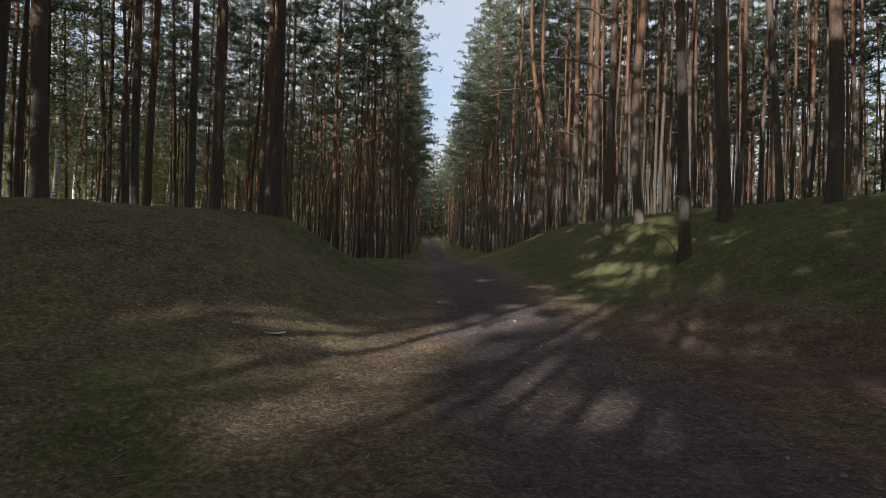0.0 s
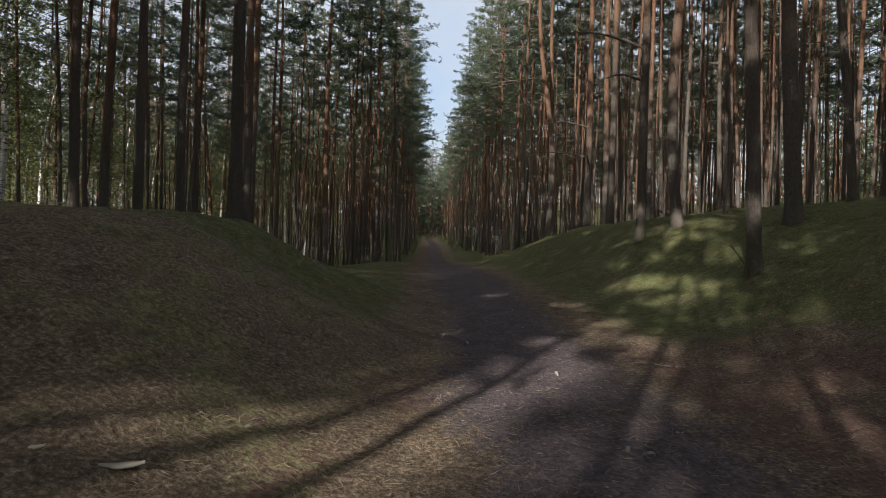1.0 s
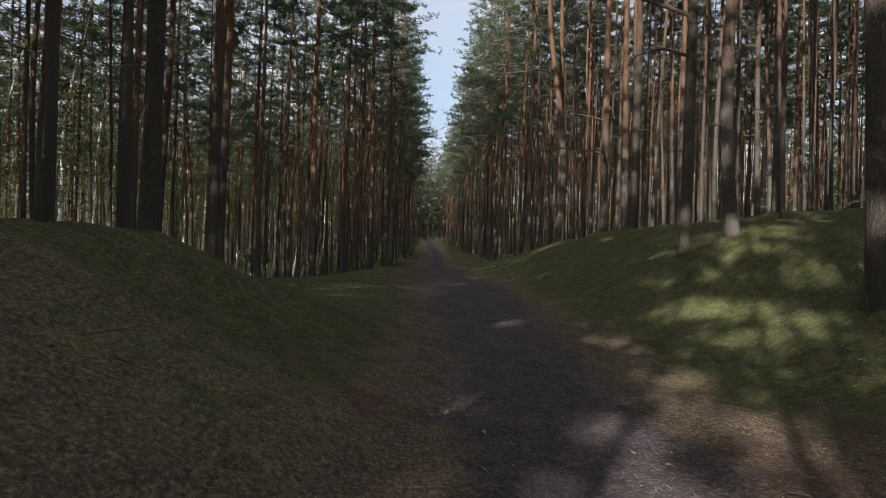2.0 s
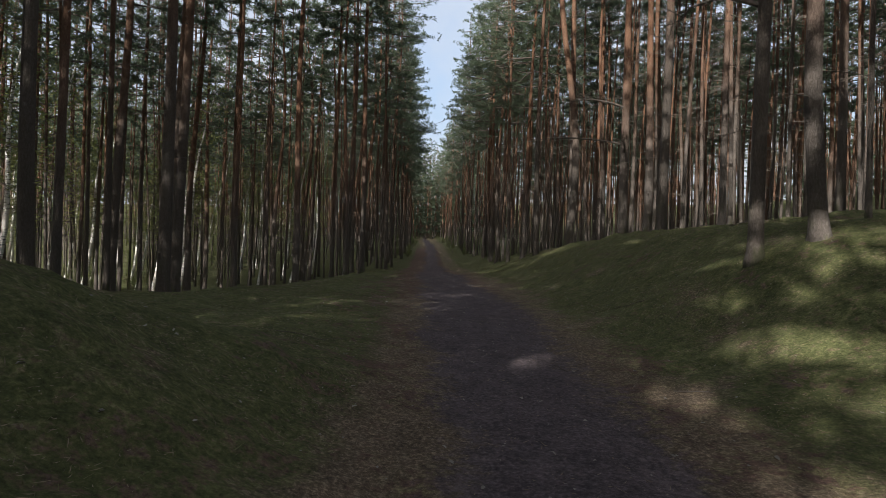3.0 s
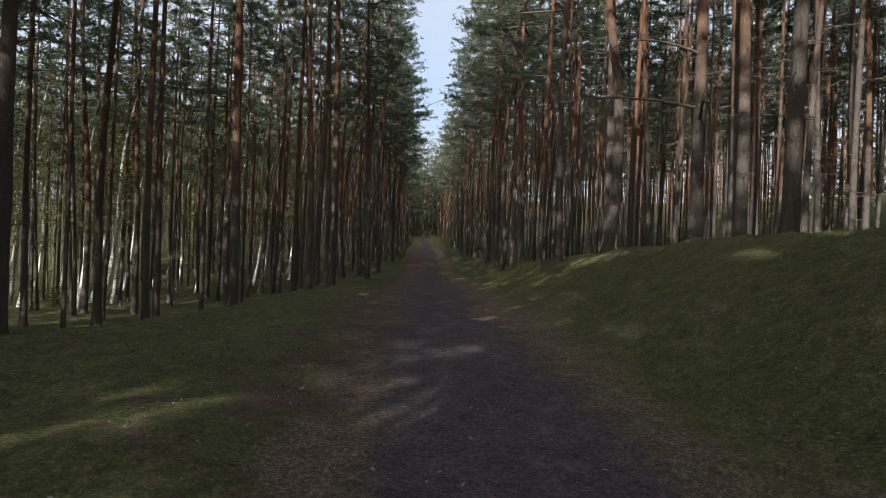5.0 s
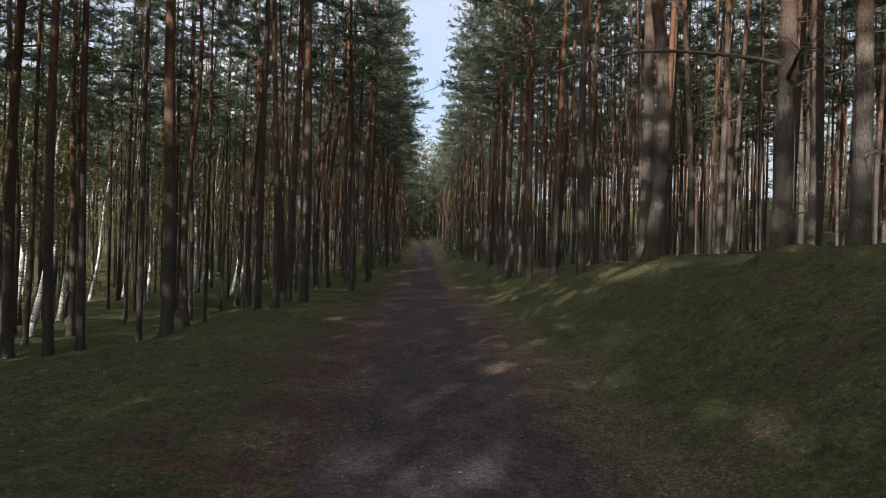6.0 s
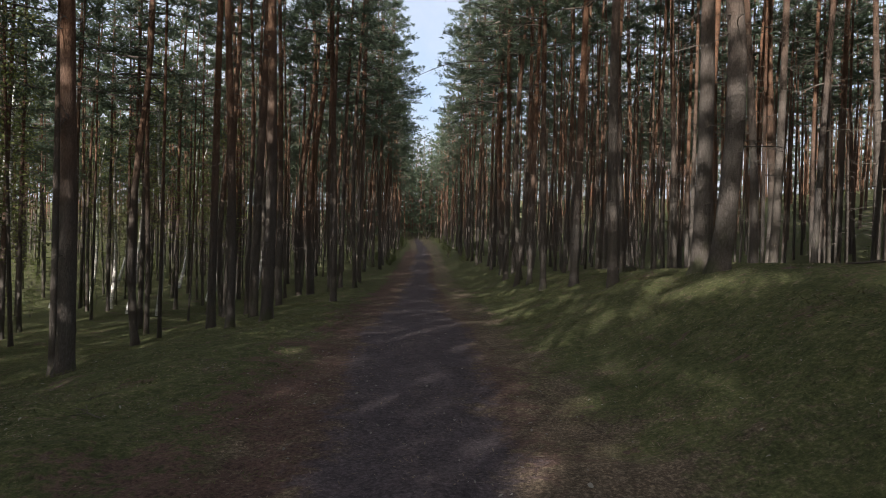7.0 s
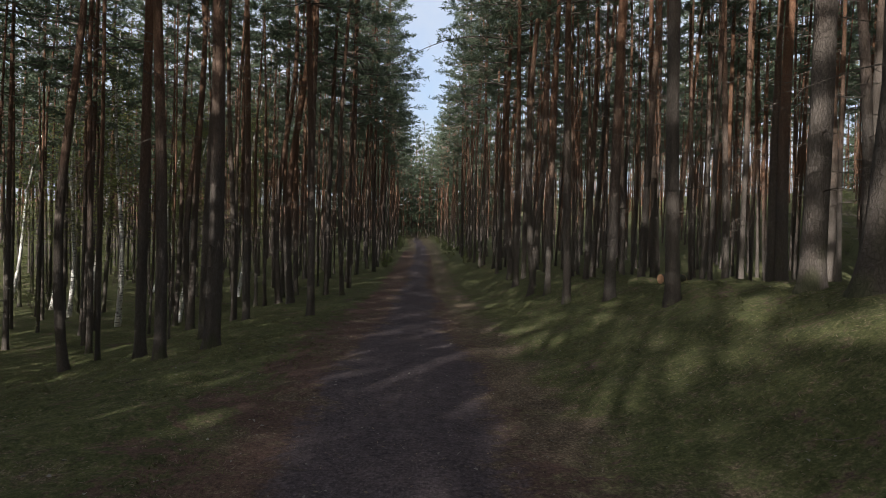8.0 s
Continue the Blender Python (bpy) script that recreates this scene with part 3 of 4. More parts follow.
# more unseen deep crowns, added towards the sun to keep the bank shaded
for px, py in ((7.2, 34.8), (6.4, 31.0), (5.6, 15.5), (6.6, 17.8), (-4.5, 24.5)):
    for away in (37.0, 43.0):
        for side in (-2.6, 0.0, 2.6):
            x, y = toward_sun(px, py, away, side)
            if (y < -3 or y < 0.9 * abs(x)) and free(x, y, 1.2) and not shades_spot(x, y):
                scatter.append((x, y, "deep"))
                add_cell(x, y)
# the trees behind the start are unseen and put there for their shade
for _ in range(16000):
    x, y = tree_rng.uniform(-70, 70), tree_rng.uniform(-58, 165)
    if abs(x) > 26 + 0.35 * max(y, 0) + (8 if y < 5 else 0) or not is_forest(x, y) or shades_spot(x, y):
        continue
    if -14.0 < x < 0 and 10 < y < 50 or abs(x - 0.4 + 0.66 * (y - 25)) < 1.0 and 40 < y < 68:
        continue
    if x < -15 and y > 8:
        gap = 1.85 if x > -26 and y < 32 else 1.9 if x > -26 else 2.3
    else:
        gap = 3.4 if y < 4 and x > 13 else 3.2 if abs(x) > 34 or y > 100 else 1.75 if -15 < x < 0 and y > 30 else 1.5 if abs(x) < 15 and y > 40 else 1.55 if x > 0 and y > 12 else 1.75
    if free(x, y, gap):
        scatter.append((x, y, y < 9 and x > -18))
        add_cell(x, y)
# trees that close the view where the track bends away
for _ in range(160):
    x, y = tree_rng.uniform(-22, 14), tree_rng.uniform(150, 190)
    if free(x, y, 2.0):
        scatter.append((x, y, False))
        add_cell(x, y)

# where too little canopy shades ground by the track, a tree is added sunward
def canopy_over(px, py, pz):
    depth = 0.0
    tan_el = math.tan(radians(SUN_EL))
    for k in range(34):
        q = 27 + k
        x, y = px + q * math.sin(radians(SUN_AZ)), py + q * math.cos(radians(SUN_AZ))
        z = pz + q * tan_el
        if 13.5 < z < 24.0:
            depth += 0 if free(x, y, 1.4) else 1.0
    return depth


fill_rng = random.Random(9)
for _ in range(4000):
    px, py = fill_rng.uniform(-6.5, 11.0), fill_rng.uniform(1.5, 52)
    if any(abs(px - a) < 1.2 and abs(py - b) < 1.6 for a, b, _w in SUN_SPOTS) or canopy_over(px, py, 0.3) > 14:
        continue
    q = fill_rng.uniform(31, 54)
    x, y = px + q * math.sin(radians(SUN_AZ)) + fill_rng.uniform(-0.6, 0.6), py + q * math.cos(radians(SUN_AZ)) + fill_rng.uniform(-0.6, 0.6)
    if is_forest(x, y) and free(x, y, 1.05 if x < -17 or y < 4 else 1.6) and not shades_spot(x, y):
        scatter.append((x, y, False))
        add_cell(x, y)

# the track and the ground about its start stay free of trees
scatter = [p for p in scatter if not (abs(p[0]) < 3.4 and -3.5 < p[1] < 45)]

belt = []
for _ in range(4200):
    x, y = tree_rng.uniform(-95, 95), tree_rng.uniform(10, 200)
    if (abs(x) > (26 if x > 0 else 34) + 0.36 * max(y, 0) and abs(x) < 47 + 0.36 * max(y, 0) or y > 180) and free(x, y, 2.0 if x > 0 or y > 120 else 2.5):
        belt.append((x, y))
        add_cell(x, y)

# unseen low trees behind the start, added to block sky light from there
for _ in range(120):
    x, y = tree_rng.uniform(-48, 40), tree_rng.uniform(-72, -58)
    if free(x, y, 3.0):
        belt.append((x, y))
        add_cell(x, y)
for _ in range(420):
    x, y = tree_rng.uniform(-24, 16), tree_rng.uniform(136, 182)
    if free(x, y, 1.5):
        belt.append((x, y))
        add_cell(x, y)

inside = [s for s in scatter if -24 < s[0] < 26 and 6 < s[1] < 92]
inside.sort(key=lambda s: abs(s[0]) + 0.30 * abs(s[1] - 38))
near = inside[:270]
near_set = set(near)
rest = [s for s in scatter if s not in near_set]
for x, y, edge in near:
    if edge:
        key, d = f"edge{tree_rng.randrange(4)}", tree_rng.uniform(0.22, 0.31)
    elif x < -13 and tree_rng.random() < 0.6 or x > 13 and tree_rng.random() < 0.25:
        key, d = f"edge{tree_rng.randrange(4)}", tree_rng.uniform(0.17, 0.26)
    elif tree_rng.random() < (0.95 if x > 0 else 0.7):
        key, d = f"thin{tree_rng.randrange(5)}", tree_rng.uniform(0.13, 0.22)
    else:
        key, d = f"in{tree_rng.randrange(5)}", tree_rng.uniform(0.24, 0.33)
    place_pine(key, x, y, d, (tree_rng.gauss(0.2, 1.1), tree_rng.gauss(0, 1.0)), tree_rng.uniform(0, 360), tree_rng.uniform(0.95, 1.12) if not edge else tree_rng.uniform(0.97, 1.12) + (0.04 if x < 0 else 0))


def far_woods():
    """All pines farther off, and the unseen ones added for shade, as one stand."""
    far = dict(sides=5, limb_sides=3, twigs=0, knots=3)
    inner = [pine_shape(seed=71 + k, height=23.0, d=0.22, crown_z=13.0, radius=2.3, limbs=17, tufts=13, blades=4, rings=5, dead=14, blade=(0.40, 0.13), **far) for k in range(4)]
    outer = [pine_shape(seed=81 + k, height=22.5, d=0.24, crown_z=8.6, radius=3.4, limbs=29, tufts=13, blades=5, rings=5, dead=12, blade=(0.36, 0.12), **far) for k in range(3)]
    dim = [pine_shape(seed=86 + k, height=22.5, d=0.22, crown_z=10.5, radius=2.6, limbs=15, tufts=13, blades=4, rings=3, dead=8, blade=(0.52, 0.17), **far) for k in range(3)]
    # coarse, dense crowns for the unseen shade trees behind the start
    behind = [pine_shape(seed=96 + k, height=23.0, d=0.24, crown_z=13.0, radius=2.8, limbs=14, tufts=12, blades=3, rings=3, dead=0, blade=(0.70, 0.36), **far) for k in range(3)]
    low = [pine_shape(seed=91 + k, height=15, d=0.24, crown_z=0.8, radius=3.2, limbs=16, tufts=8, blades=3, rings=3, dead=0, blade=(0.85, 0.38), **far) for k in range(2)]
    vs, fs, ix, at = [], [], [], 0
    for x, y, edge in rest + [(x, y, None) for x, y in belt]:
        if edge is None:
            shape = low[tree_rng.randrange(2)]
        elif y < -4 and edge != "deep":
            shape = behind[tree_rng.randrange(3)]
        elif edge or tree_rng.random() < (0.35 if x < 0 else 0.2):
            shape = outer[tree_rng.randrange(3)]
        elif abs(x) > 25 or y > 75:
            shape = dim[tree_rng.randrange(3)]
        else:
            shape = inner[tree_rng.randrange(4)]
        a, s, h = tree_rng.uniform(0, 6.28), tree_rng.uniform(0.7, 1.15) if not edge else tree_rng.uniform(0.78, 1.05), tree_rng.uniform(0.93, 1.1) * (0.85 if edge is None and x < 0 and y < 120 else 1)
        # heights of the added shade trees are set to end the sun spots
        h = 1.2 if edge == "tall" else 0.97 if edge == "level" else h
        tilt = np.array([tree_rng.gauss(0, 0.018), tree_rng.gauss(0, 0.018)])
        r = np.array([[math.cos(a), -math.sin(a)], [math.sin(a), math.cos(a)]])
        z0 = float(ground_z(x, y)) - 0.1
        for k, (v, f) in enumerate(shape):
            w = np.empty_like(v)
            w[:, 2] = v[:, 2] * h + z0
            w[:, :2] = v[:, :2] @ r.T * s + np.array([x, y]) + v[:, 2:3] * tilt
            vs.append(w)
            fs.append(f + at)
            ix.append(np.full(len(f), k))
            at += len(v)
    me = tri_mesh("far_woods", np.concatenate(vs), np.concatenate(fs), [PINE_BARK_FAR, TWIG, NEEDLES], np.concatenate(ix), shade=False)
    tagged(new("far_woods", me), "dense pine forest on both sides of track, plus unseen shade trees", "forest", kind="stuff")


far_woods()


# ---- birches in the hollow ----
def birch_template():
    rng = np.random.default_rng(3)
    zs = np.linspace(-0.3, 15, 14)
    cen = np.stack([0.10 * np.clip(zs, 0, None) + 0.15 * np.sin(zs * 0.5), 0.1 * np.sin(zs * 0.4), zs], -1)
    trunk = tube(cen, 0.115 * (1 - 0.85 * np.clip(zs, 0, None) / 15.5) * (1 + 0.3 * np.exp(-np.clip(zs, 0, None) / 0.3)), 9)
    pieces, at = [], []
    for k in range(34):
        z = rng.uniform(3.0, 14.5)
        a, reach = rng.uniform(0, 6.28), rng.uniform(0.8, 2.4) * (1 - z / 22)
        p0 = np.array([np.interp(z, zs, cen[:, 0]), np.interp(z, zs, cen[:, 1]), z])
        ts = np.linspace(0, 1, 5)
        pts = p0 + ts[:, None] * reach * np.array([math.cos(a), math.sin(a), 0.9]) - np.array([0, 0, 0.5]) * (ts ** 2)[:, None] * reach + rng.normal(0, 0.05, (5, 3)) * ts[:, None]
        pieces.append(tube(pts, np.linspace(0.02, 0.004, 5), 3))
        s = rng.uniform(0.2, 1.05, 60)
        at.append(np.stack([np.interp(s, ts, pts[:, c]) for c in range(3)], -1) + rng.normal(0, 0.32, (60, 3)))
    at = np.concatenate(at)
    way = rng.normal(0, 1, at.shape)
    way /= np.linalg.norm(way, axis=1)[:, None]
    side = np.cross(way, rng.normal(0, 1, at.shape))
    side /= np.linalg.norm(side, axis=1)[:, None]
    v = np.stack([at, at + way * 0.065 + side * 0.045, at + way * 0.13, at + way * 0.065 - side * 0.045], 1).reshape(-1, 3)
    q = np.arange(len(at))[:, None] * 4
    f = np.concatenate([q + [0, 1, 2], q + [0, 2, 3]])
    ob = new("birch_tree")
    part("trunk", tri_mesh("trunk", *trunk, [BIRCH_BARK]), ob, "white bark with dark scars")
    part("branch", tri_mesh("branch", *joined(pieces), [TWIG]), ob)["kind"] = "stuff"
    part("crown", tri_mesh("crown", v, f, [BIRCH_LEAF], shade=False), ob, "thin veil of fresh yellow-green leaves")
    return tagged(ob, "slender white birch with fresh leaves among the pines", "birch tree", "birches in the hollow")


birch = birch_template()
BIRCHES = [(-27.0, 67.0), (-25.2, 68.6), (-19.5, 52.0), (-23.5, 47.0), (-17.8, 60.0), (-15.5, 66.0), (-21.5, 40.5), (-18.5, 33.0), (-24.0, 36.0), (-20.0, 27.5),
           (-30.0, 58.0), (-13.4, 61.0), (-14.0, 72.0), (-26.0, 29.0), (-24.5, 22.0), (-28.5, 41.0),
           (-17.0, 24.5), (-20.5, 63.0), (-31.0, 34.0), (-33.0, 49.0), (-16.5, 45.5), (-26.5, 54.0)]
birch_rng = random.Random(12)
while len(BIRCHES) < 50:
    x, y = birch_rng.uniform(-40, -15), birch_rng.uniform(18, 80)
    if free(x, y, 1.2) and abs(x - 0.4 + 0.66 * (y - 25)) > 1.5:
        BIRCHES.append((x, y))
        add_cell(x, y)
for n, (x, y) in enumerate(BIRCHES):
    m = pose(x, y, float(ground_z(x, y)) - 0.05, tree_rng.uniform(-4, 4), tree_rng.uniform(-2, 4), 0) @ pose(0, 0, 0, 0, 0, tree_rng.uniform(-60, 60)) @ Matrix.Diagonal((1.1, 1.1, tree_rng.uniform(0.85, 1.1), 1))
    if n:
        copy_thing(birch, m)
    else:
        birch.matrix_basis = m


# ---- undergrowth ----
def undergrowth():
    """Bushes and young growth in the hollow and by the far end of the track."""
    rng = np.random.default_rng(33)
    spots = []
    while len(spots) < 300:
        x, y = rng.uniform(-46, -15), rng.uniform(18, 110)
        if -x > 15 + 0.12 * y:
            spots.append((x, y, rng.uniform(0.8, 2.2)))
    while len(spots) < 430:
        x, y = rng.uniform(16, 52), rng.uniform(18, 110)
        if x > 13 + 0.14 * y:
            spots.append((x, y, rng.uniform(0.8, 2.4)))
    while len(spots) < 530:
        y, side = rng.uniform(78, 150), rng.choice([-1, 1])
        spots.append((float(track_x(y)) + side * rng.uniform(2.6, 8.0), y, rng.uniform(0.5, 1.5)))
    vs, fs, ix, at = [], [], [], 0
    for x, y, h in spots:
        base = np.array([x, y, float(ground_z(x, y))])
        for k in range(6):
            a, lean = rng.uniform(0, 6.28), rng.uniform(0.1, 0.55)
            tip = base + np.array([math.cos(a) * lean * h, math.sin(a) * lean * h, h * rng.uniform(0.6, 1.0)])
            v, f = tube(np.stack([base - [0, 0, 0.05], (base + tip) / 2 + rng.normal(0, 0.05, 3), tip]), [0.012, 0.008, 0.003], 3)
            vs.append(v)
            fs.append(f + at)
            ix.append(np.zeros(len(f)))
            at += len(v)
        n = 200
        t = rng.uniform(0.15, 1.05, n)
        a = rng.uniform(0, 6.28, n)
        rad = 0.5 * h * np.sqrt(rng.uniform(0, 1, n)) * np.sin(np.clip(t, 0, 1) * 2.6 + 0.3)
        c = base + np.stack([np.cos(a) * rad, np.sin(a) * rad, t * h], -1)
        way = rng.normal(0, 1, (n, 3)) * [1, 1, 0.5]
        way /= np.linalg.norm(way, axis=1)[:, None]
        side_v = np.cross(way, rng.normal(0, 1, (n, 3)))
        side_v /= np.linalg.norm(side_v, axis=1)[:, None]
        v = np.stack([c - way * 0.06, c + side_v * 0.045, c + way * 0.08], 1).reshape(-1, 3)
        f = np.arange(len(v)).reshape(-1, 3)
        vs.append(v)
        fs.append(f + at)
        ix.append(np.ones(len(f)))
        at += len(v)
    me = tri_mesh("undergrowth", np.concatenate(vs), np.concatenate(fs), [TWIG, BUSH_LEAF], np.concatenate(ix), shade=False)
    tagged(new("undergrowth", me), "leafy undergrowth of young bushes between the trunks", "bushes", kind="stuff")


undergrowth()


# ---- grass, fallen leaves, twigs ----
def scatter_points(rng, count, x0, x1, y0, y1, keep):
    x = rng.uniform(x0, x1, count)
    y = y0 + (y1 - y0) * rng.uniform(0, 1, count) ** 1.15
    k = rng.uniform(0, 1, count) < keep(x, y)
    return x[k], y[k]


def grass_cover():
    rng = np.random.default_rng(21)

    def keep(x, y):
        u = x - track_x(y)
        patch = 0.5 + 0.5 * np.sin(x * 1.7 + np.sin(y * 1.1) * 1.3) * np.sin(y * 1.4 + np.sin(x * 0.8))
        edge = np.where(u > 0, smooth(u, 1.5, 2.8) * np.maximum(smooth(y, 8, 13), smooth(u, 3.2, 5)), smooth(-u, 1.2, 2.6) * (0.45 + 0.55 * smooth(y, 8, 15)))
        return edge * (0.25 + 0.75 * patch)

    x, y = scatter_points(rng, 135000, -11, 11, 1.2, 52, keep)
    z = ground_z(x, y)
    n, blades = len(x), 2
    root = np.repeat(np.stack([x, y, z - 0.01], -1), blades, 0) + rng.normal(0, 0.05, (n * blades, 3)) * [1, 1, 0]
    h = rng.uniform(0.012, 0.045, (n * blades, 1))
    a = rng.uniform(0, 6.28, (n * blades, 1))
    side = np.concatenate([np.cos(a), np.sin(a), 0 * a], 1) * (0.0025 + 0.00022 * root[:, 1:2])
    tip = root + np.concatenate([rng.normal(0, 1.0, (n * blades, 2)) * h, h], 1)
    v = np.stack([root - side, root + side, tip], 1).reshape(-1, 3)
    me = tri_mesh("grass", v, np.arange(len(v)).reshape(-1, 3), [GRASS], shade=False)
    tagged(new("grass", me), "short grass and moss shoots on the banks beside the track", "grass", kind="stuff")


def leaf_litter():
    rng = np.random.default_rng(22)

    def keep(x, y):
        u = np.abs(x - track_x(y))
        return (0.25 + 0.6 * smooth(u, 0.9, 2.4) * (1 - 0.5 * smooth(u, 4, 7))) * (1 - 0.45 * smooth(y, 12, 18)) + 0.45 * (1 - smooth(y, 7, 12))

    x, y = scatter_points(rng, 110000, -9, 9, 1.0, 40, keep)
    z = ground_z(x, y) + 0.008
    n = len(x)
    c = np.stack([x, y, z], -1)
    a = rng.uniform(0, 6.28, n)
    straw = rng.uniform(0, 1, n) < 0.72
    ln = np.where(straw, (0.012 + 0.030 * rng.uniform(0, 1, n)) * (1 + 0.9 * (1 - smooth(y, 6, 13))), 0.006 + 0.022 * rng.uniform(0, 1, n) ** 2.5)
    wd = np.where(straw, 0.0016 + 0.00012 * y, 0.003 + 0.008 * rng.uniform(0, 1, n) ** 2)
    d1 = np.stack([np.cos(a), np.sin(a), rng.normal(0, 0.25, n)], -1) * ln[:, None]
    d2 = np.stack([-np.sin(a), np.cos(a), rng.normal(0, 0.25, n)], -1) * wd[:, None]
    v = np.stack([c - d1, c + d2, c + d1 + [0, 0, 0.008], c - d2], 1).reshape(-1, 3)
    q = np.arange(n)[:, None] * 4
    me = tri_mesh("leaf_litter", v, np.concatenate([q + [0, 1, 2], q + [0, 2, 3]]), [DRY_LEAF], shade=False)
    tagged(new("leaf_litter", me), "dry brown leaves and bark flakes strewn over the ground", "leaf litter", kind="stuff")


def pale_leaves():
    """Larger bleached leaves and bark chips that stand out singly on moss and track."""
    rng = np.random.default_rng(24)
    x, y = scatter_points(rng, 3600, -8, 8, 1.5, 46, lambda a, b: 0.35 + 0.65 * (1 - smooth(np.abs(a - track_x(b)), 2.0, 6.0)))
    n = len(x)
    c = np.stack([x, y, ground_z(x, y) + 0.022], -1)
    a = rng.uniform(0, 6.28, n)
    ln = 0.010 + 0.022 * rng.uniform(0, 1, n) ** 2
    wd = ln * rng.uniform(0.35, 0.75, n)
    d1 = np.stack([np.cos(a), np.sin(a), rng.normal(0, 0.25, n)], -1) * ln[:, None]
    d2 = np.stack([-np.sin(a), np.cos(a), rng.normal(0, 0.25, n)], -1) * wd[:, None]
    up = np.array([0, 0, 1.0]) * (ln * rng.uniform(0.1, 0.5, n))[:, None]
    v = np.stack([c - d1, c - 0.3 * d1 + d2 + up, c + 0.5 * d1 + 0.8 * d2 + up, c + d1, c + 0.5 * d1 - 0.8 * d2 + up, c - 0.3 * d1 - d2 + up, c + 0.1 * d1], 1).reshape(-1, 3)
    q = np.arange(n)[:, None] * 7
    f = np.concatenate([q + [6, k, (k + 1) % 6] for k in range(6)])
    me = tri_mesh("pale_leaves", v, f, [PALE_LEAF], shade=False)
    tagged(new("pale_leaves", me), "small bleached leaves and bark chips lying on moss and sand", "leaf litter", kind="stuff")


def bark_flake(x, y, length, width, heading):
    """A curled pale flake, standing for a fallen leaf, with a ragged outline."""
    rng = np.random.default_rng(int(1000 * abs(x) + 10 * y))
    us, ws = np.linspace(-1, 1, 9), np.linspace(-1, 1, 5)
    v = []
    for lift in (0.0, 0.006):
        for p in us:
            half = width / 2 * (1 - 0.75 * abs(p) ** 2.2) * rng.uniform(0.8, 1.15)
            for w in ws:
                v.append((p * length / 2, w * half, 0.012 + 0.09 * width * (1 - w * w) + 0.01 * p * p + lift))
    f = []
    for side in (0, 45):
        for i in range(8):
            for j in range(4):
                k = side + i * 5 + j
                quad = (k, k + 1, k + 6, k + 5) if side else (k, k + 5, k + 6, k + 1)
                f += [(quad[0], quad[1], quad[2]), (quad[0], quad[2], quad[3])]
    ob = new("bark_flake", tri_mesh("bark_flake", v, f, [PALE_LEAF]))
    ob.matrix_basis = pose(x, y, float(ground_z(x, y)) + 0.028, 0, 0, heading)
    return tagged(ob, "pale curled leaf-like flake lying on dry litter", "bark flake", "bark flakes on the ground")


grass_cover()
leaf_litter()
pale_leaves()
for x, y, length, width, heading in FLAKES:
    bark_flake(x, y, length, width, heading)


def fallen_twig(rng, x, y, length, thick, heading, label):
    ts = np.linspace(-0.5, 0.5, 7)
    px = x + ts * length * math.cos(heading) + rng.normal(0, 0.03, 7) * length
    py = y + ts * length * math.sin(heading) + rng.normal(0, 0.03, 7) * length
    pts = np.stack([px, py, ground_z(px, py) + thick * 0.8], -1)
    pieces = [tube(pts, np.linspace(thick, thick * 0.35, 7), 5)]
    for q in range(3):
        j = rng.integers(2, 6)
        tip = pts[j] + np.array([rng.normal(0, 0.25) * length, rng.normal(0, 0.25) * length, 0.02])
        pieces.append(tube(np.stack([pts[j], (pts[j] + tip) / 2, tip]), [thick * 0.5, thick * 0.35, thick * 0.15], 4))
    v, f = joined(pieces)
    base = np.array([x, y, float(ground_z(x, y))])
    ob = new("fallen_branch", tri_mesh("fallen_branch", v - base, f, [TWIG]))
    ob.location = base
    return tagged(ob, label, "fallen branch", "twigs on the ground")


twig_rng = np.random.default_rng(9)
for k in range(60):
    ty = 2.0 + 44 * (k / 60) + twig_rng.uniform(-0.5, 0.5)
    tx = float(track_x(ty)) + twig_rng.choice([-1, 1]) * twig_rng.uniform(0.6, 6.5)
    fallen_twig(twig_rng, tx, ty, twig_rng.uniform(0.25, 0.9), twig_rng.uniform(0.004, 0.011), twig_rng.uniform(0, 3.14), "thin dry twig lying on the forest floor")
for x, y, length, thick, heading in ((2.95, 16.2, 0.42, 0.012, 0.1), (2.17, 15.7, 0.26, 0.010, -0.5), (2.5, 10.1, 0.45, 0.011, 2.5), (-2.66, 4.73, 0.40, 0.007, 2.9), (-0.66, 10.7, 0.34, 0.006, 2.3), (3.99, 34.9, 0.40, 0.006, 2.2)):
    fallen_twig(twig_rng, x, y, length, thick, heading, "dark stick lying beside the track")
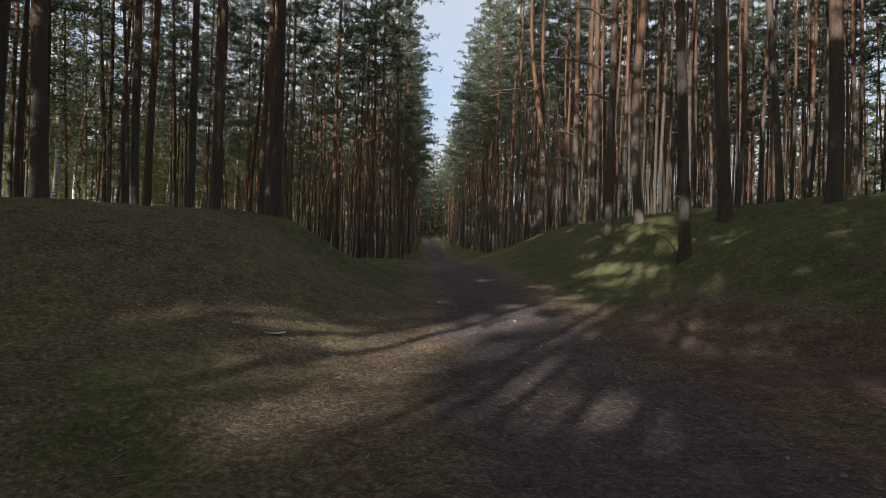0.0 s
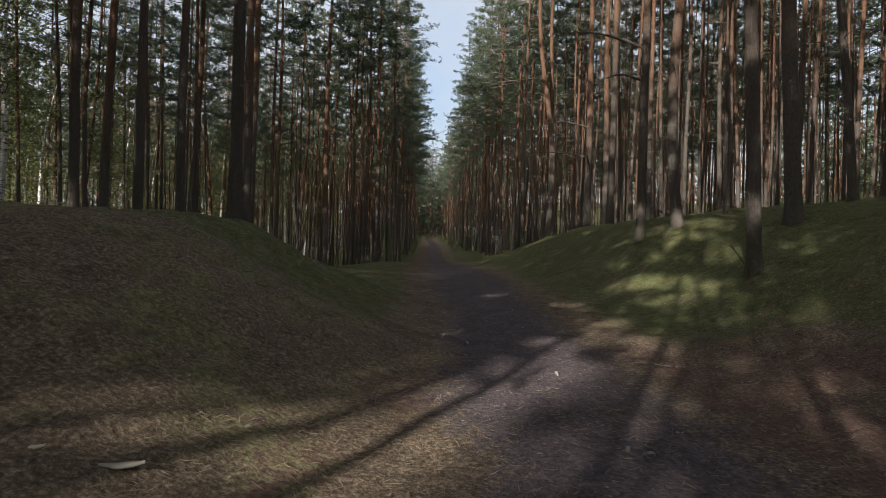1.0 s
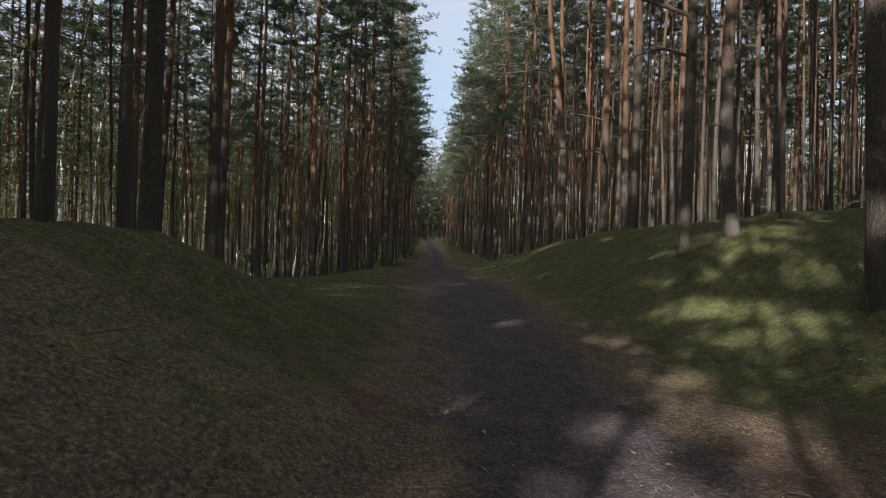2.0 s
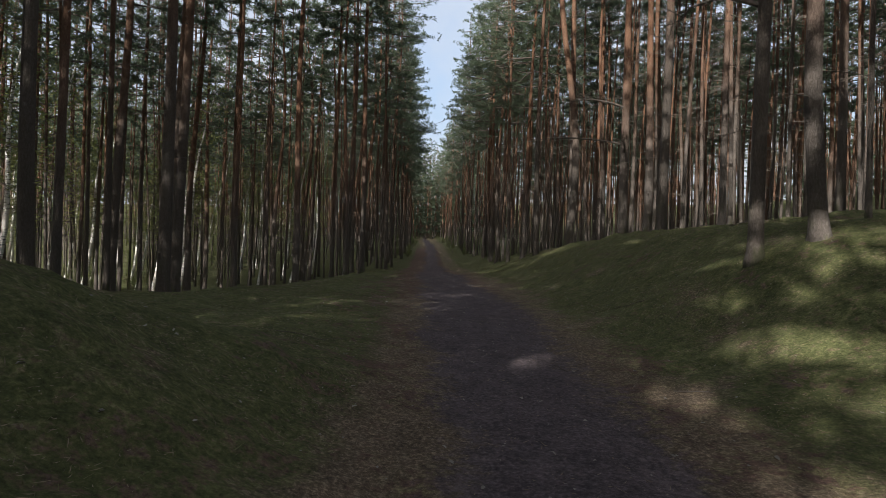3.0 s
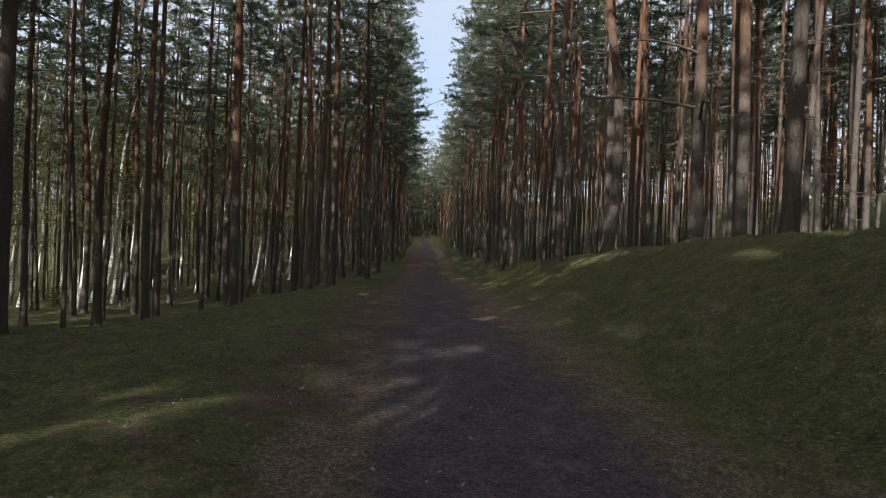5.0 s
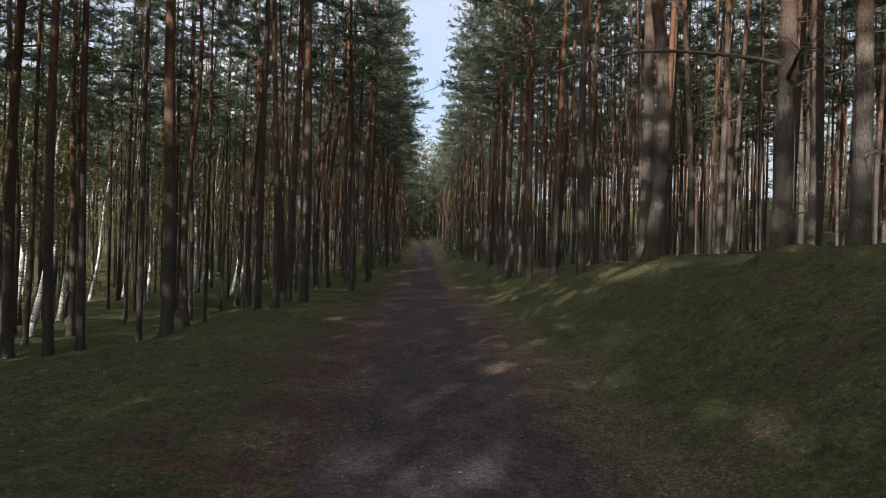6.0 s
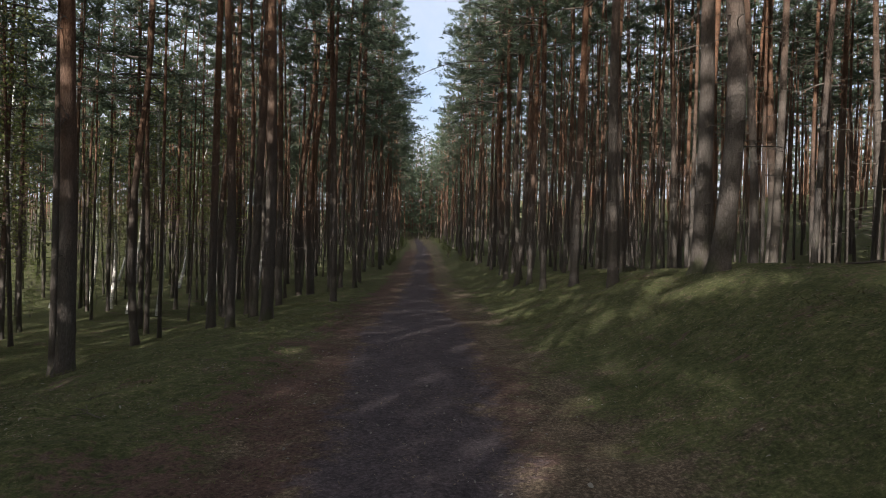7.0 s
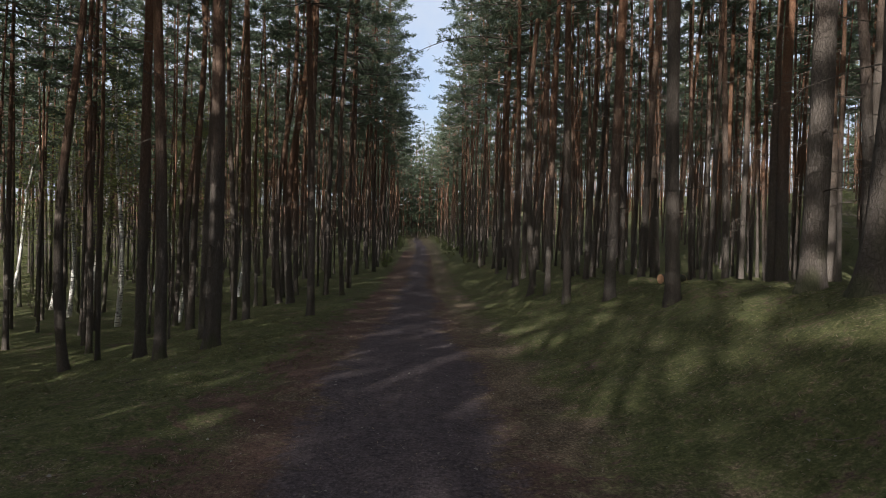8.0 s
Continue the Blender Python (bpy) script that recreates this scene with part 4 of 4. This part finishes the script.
fallen_twig(twig_rng, 7.3, 34.2, 1.3, 0.035, 2.2, "dark fallen branch lying on the mossy bank")
fallen_twig(twig_rng, 8.6, 26.5, 1.8, 0.025, 0.3, "dark fallen branch lying on the mossy bank")


def sapling(x, y):
    base = np.array([x, y, float(ground_z(x, y))])
    ts = np.linspace(0, 1, 8)
    pts = np.stack([-0.20 * ts + 0.10 * np.sin(ts * 4.2), 0.05 * ts, 0.85 * ts ** 0.9 - 0.05], -1)
    pieces = [tube(pts, np.linspace(0.022, 0.005, 8), 6)]
    for a, z in ((2.6, 6),):
        tip = pts[z] + np.array([0.25 * math.cos(a), 0.25 * math.sin(a), 0.12])
        pieces.append(tube(np.stack([pts[z], (pts[z] + tip) / 2, tip]), [0.008, 0.006, 0.002], 4))
    ob = new("sapling", tri_mesh("sapling", *joined(pieces), [TWIG]))
    ob.location = base
    return tagged(ob, "thin bare sapling stem beside a pine on the bank", "sapling")


sapling(5.62, 13.9)


def cut_log(x, y, length, radius, heading):
    """A short sawn log lying on the moss, its cut end pale."""
    ts = np.linspace(-0.5, 0.5, 7)
    bark = tube(np.stack([ts * length, 0 * ts, 0 * ts], -1), radius * (1 + 0.05 * np.sin(ts * 9)), 14)
    ob = new("log")
    ob.matrix_basis = pose(x, y, float(ground_z(x, y)) + radius * 0.75, 0, 0, heading)
    part("bark", tri_mesh("bark", *bark, [PINE_BARK]), ob)
    for side in (-1, 1):
        ang = np.linspace(0, 2 * np.pi, 15)[:-1]
        v = np.concatenate([[[side * (length / 2 + 0.004), 0, 0]], np.stack([0 * ang + side * (length / 2 + 0.002), radius * np.cos(ang), radius * np.sin(ang)], -1)])
        k = np.arange(14)
        f = np.stack([0 * k, k + 1, (k + 1) % 14 + 1], -1)
        part("cut_end", tri_mesh("cut_end", v, f if side > 0 else f[:, ::-1], [CUT_WOOD], shade=False), ob, "pale sawn end grain")
    return tagged(ob, "short sawn pine log lying on the moss", "log")


cut_log(7.2, 46.3, 0.8, 0.14, 20)
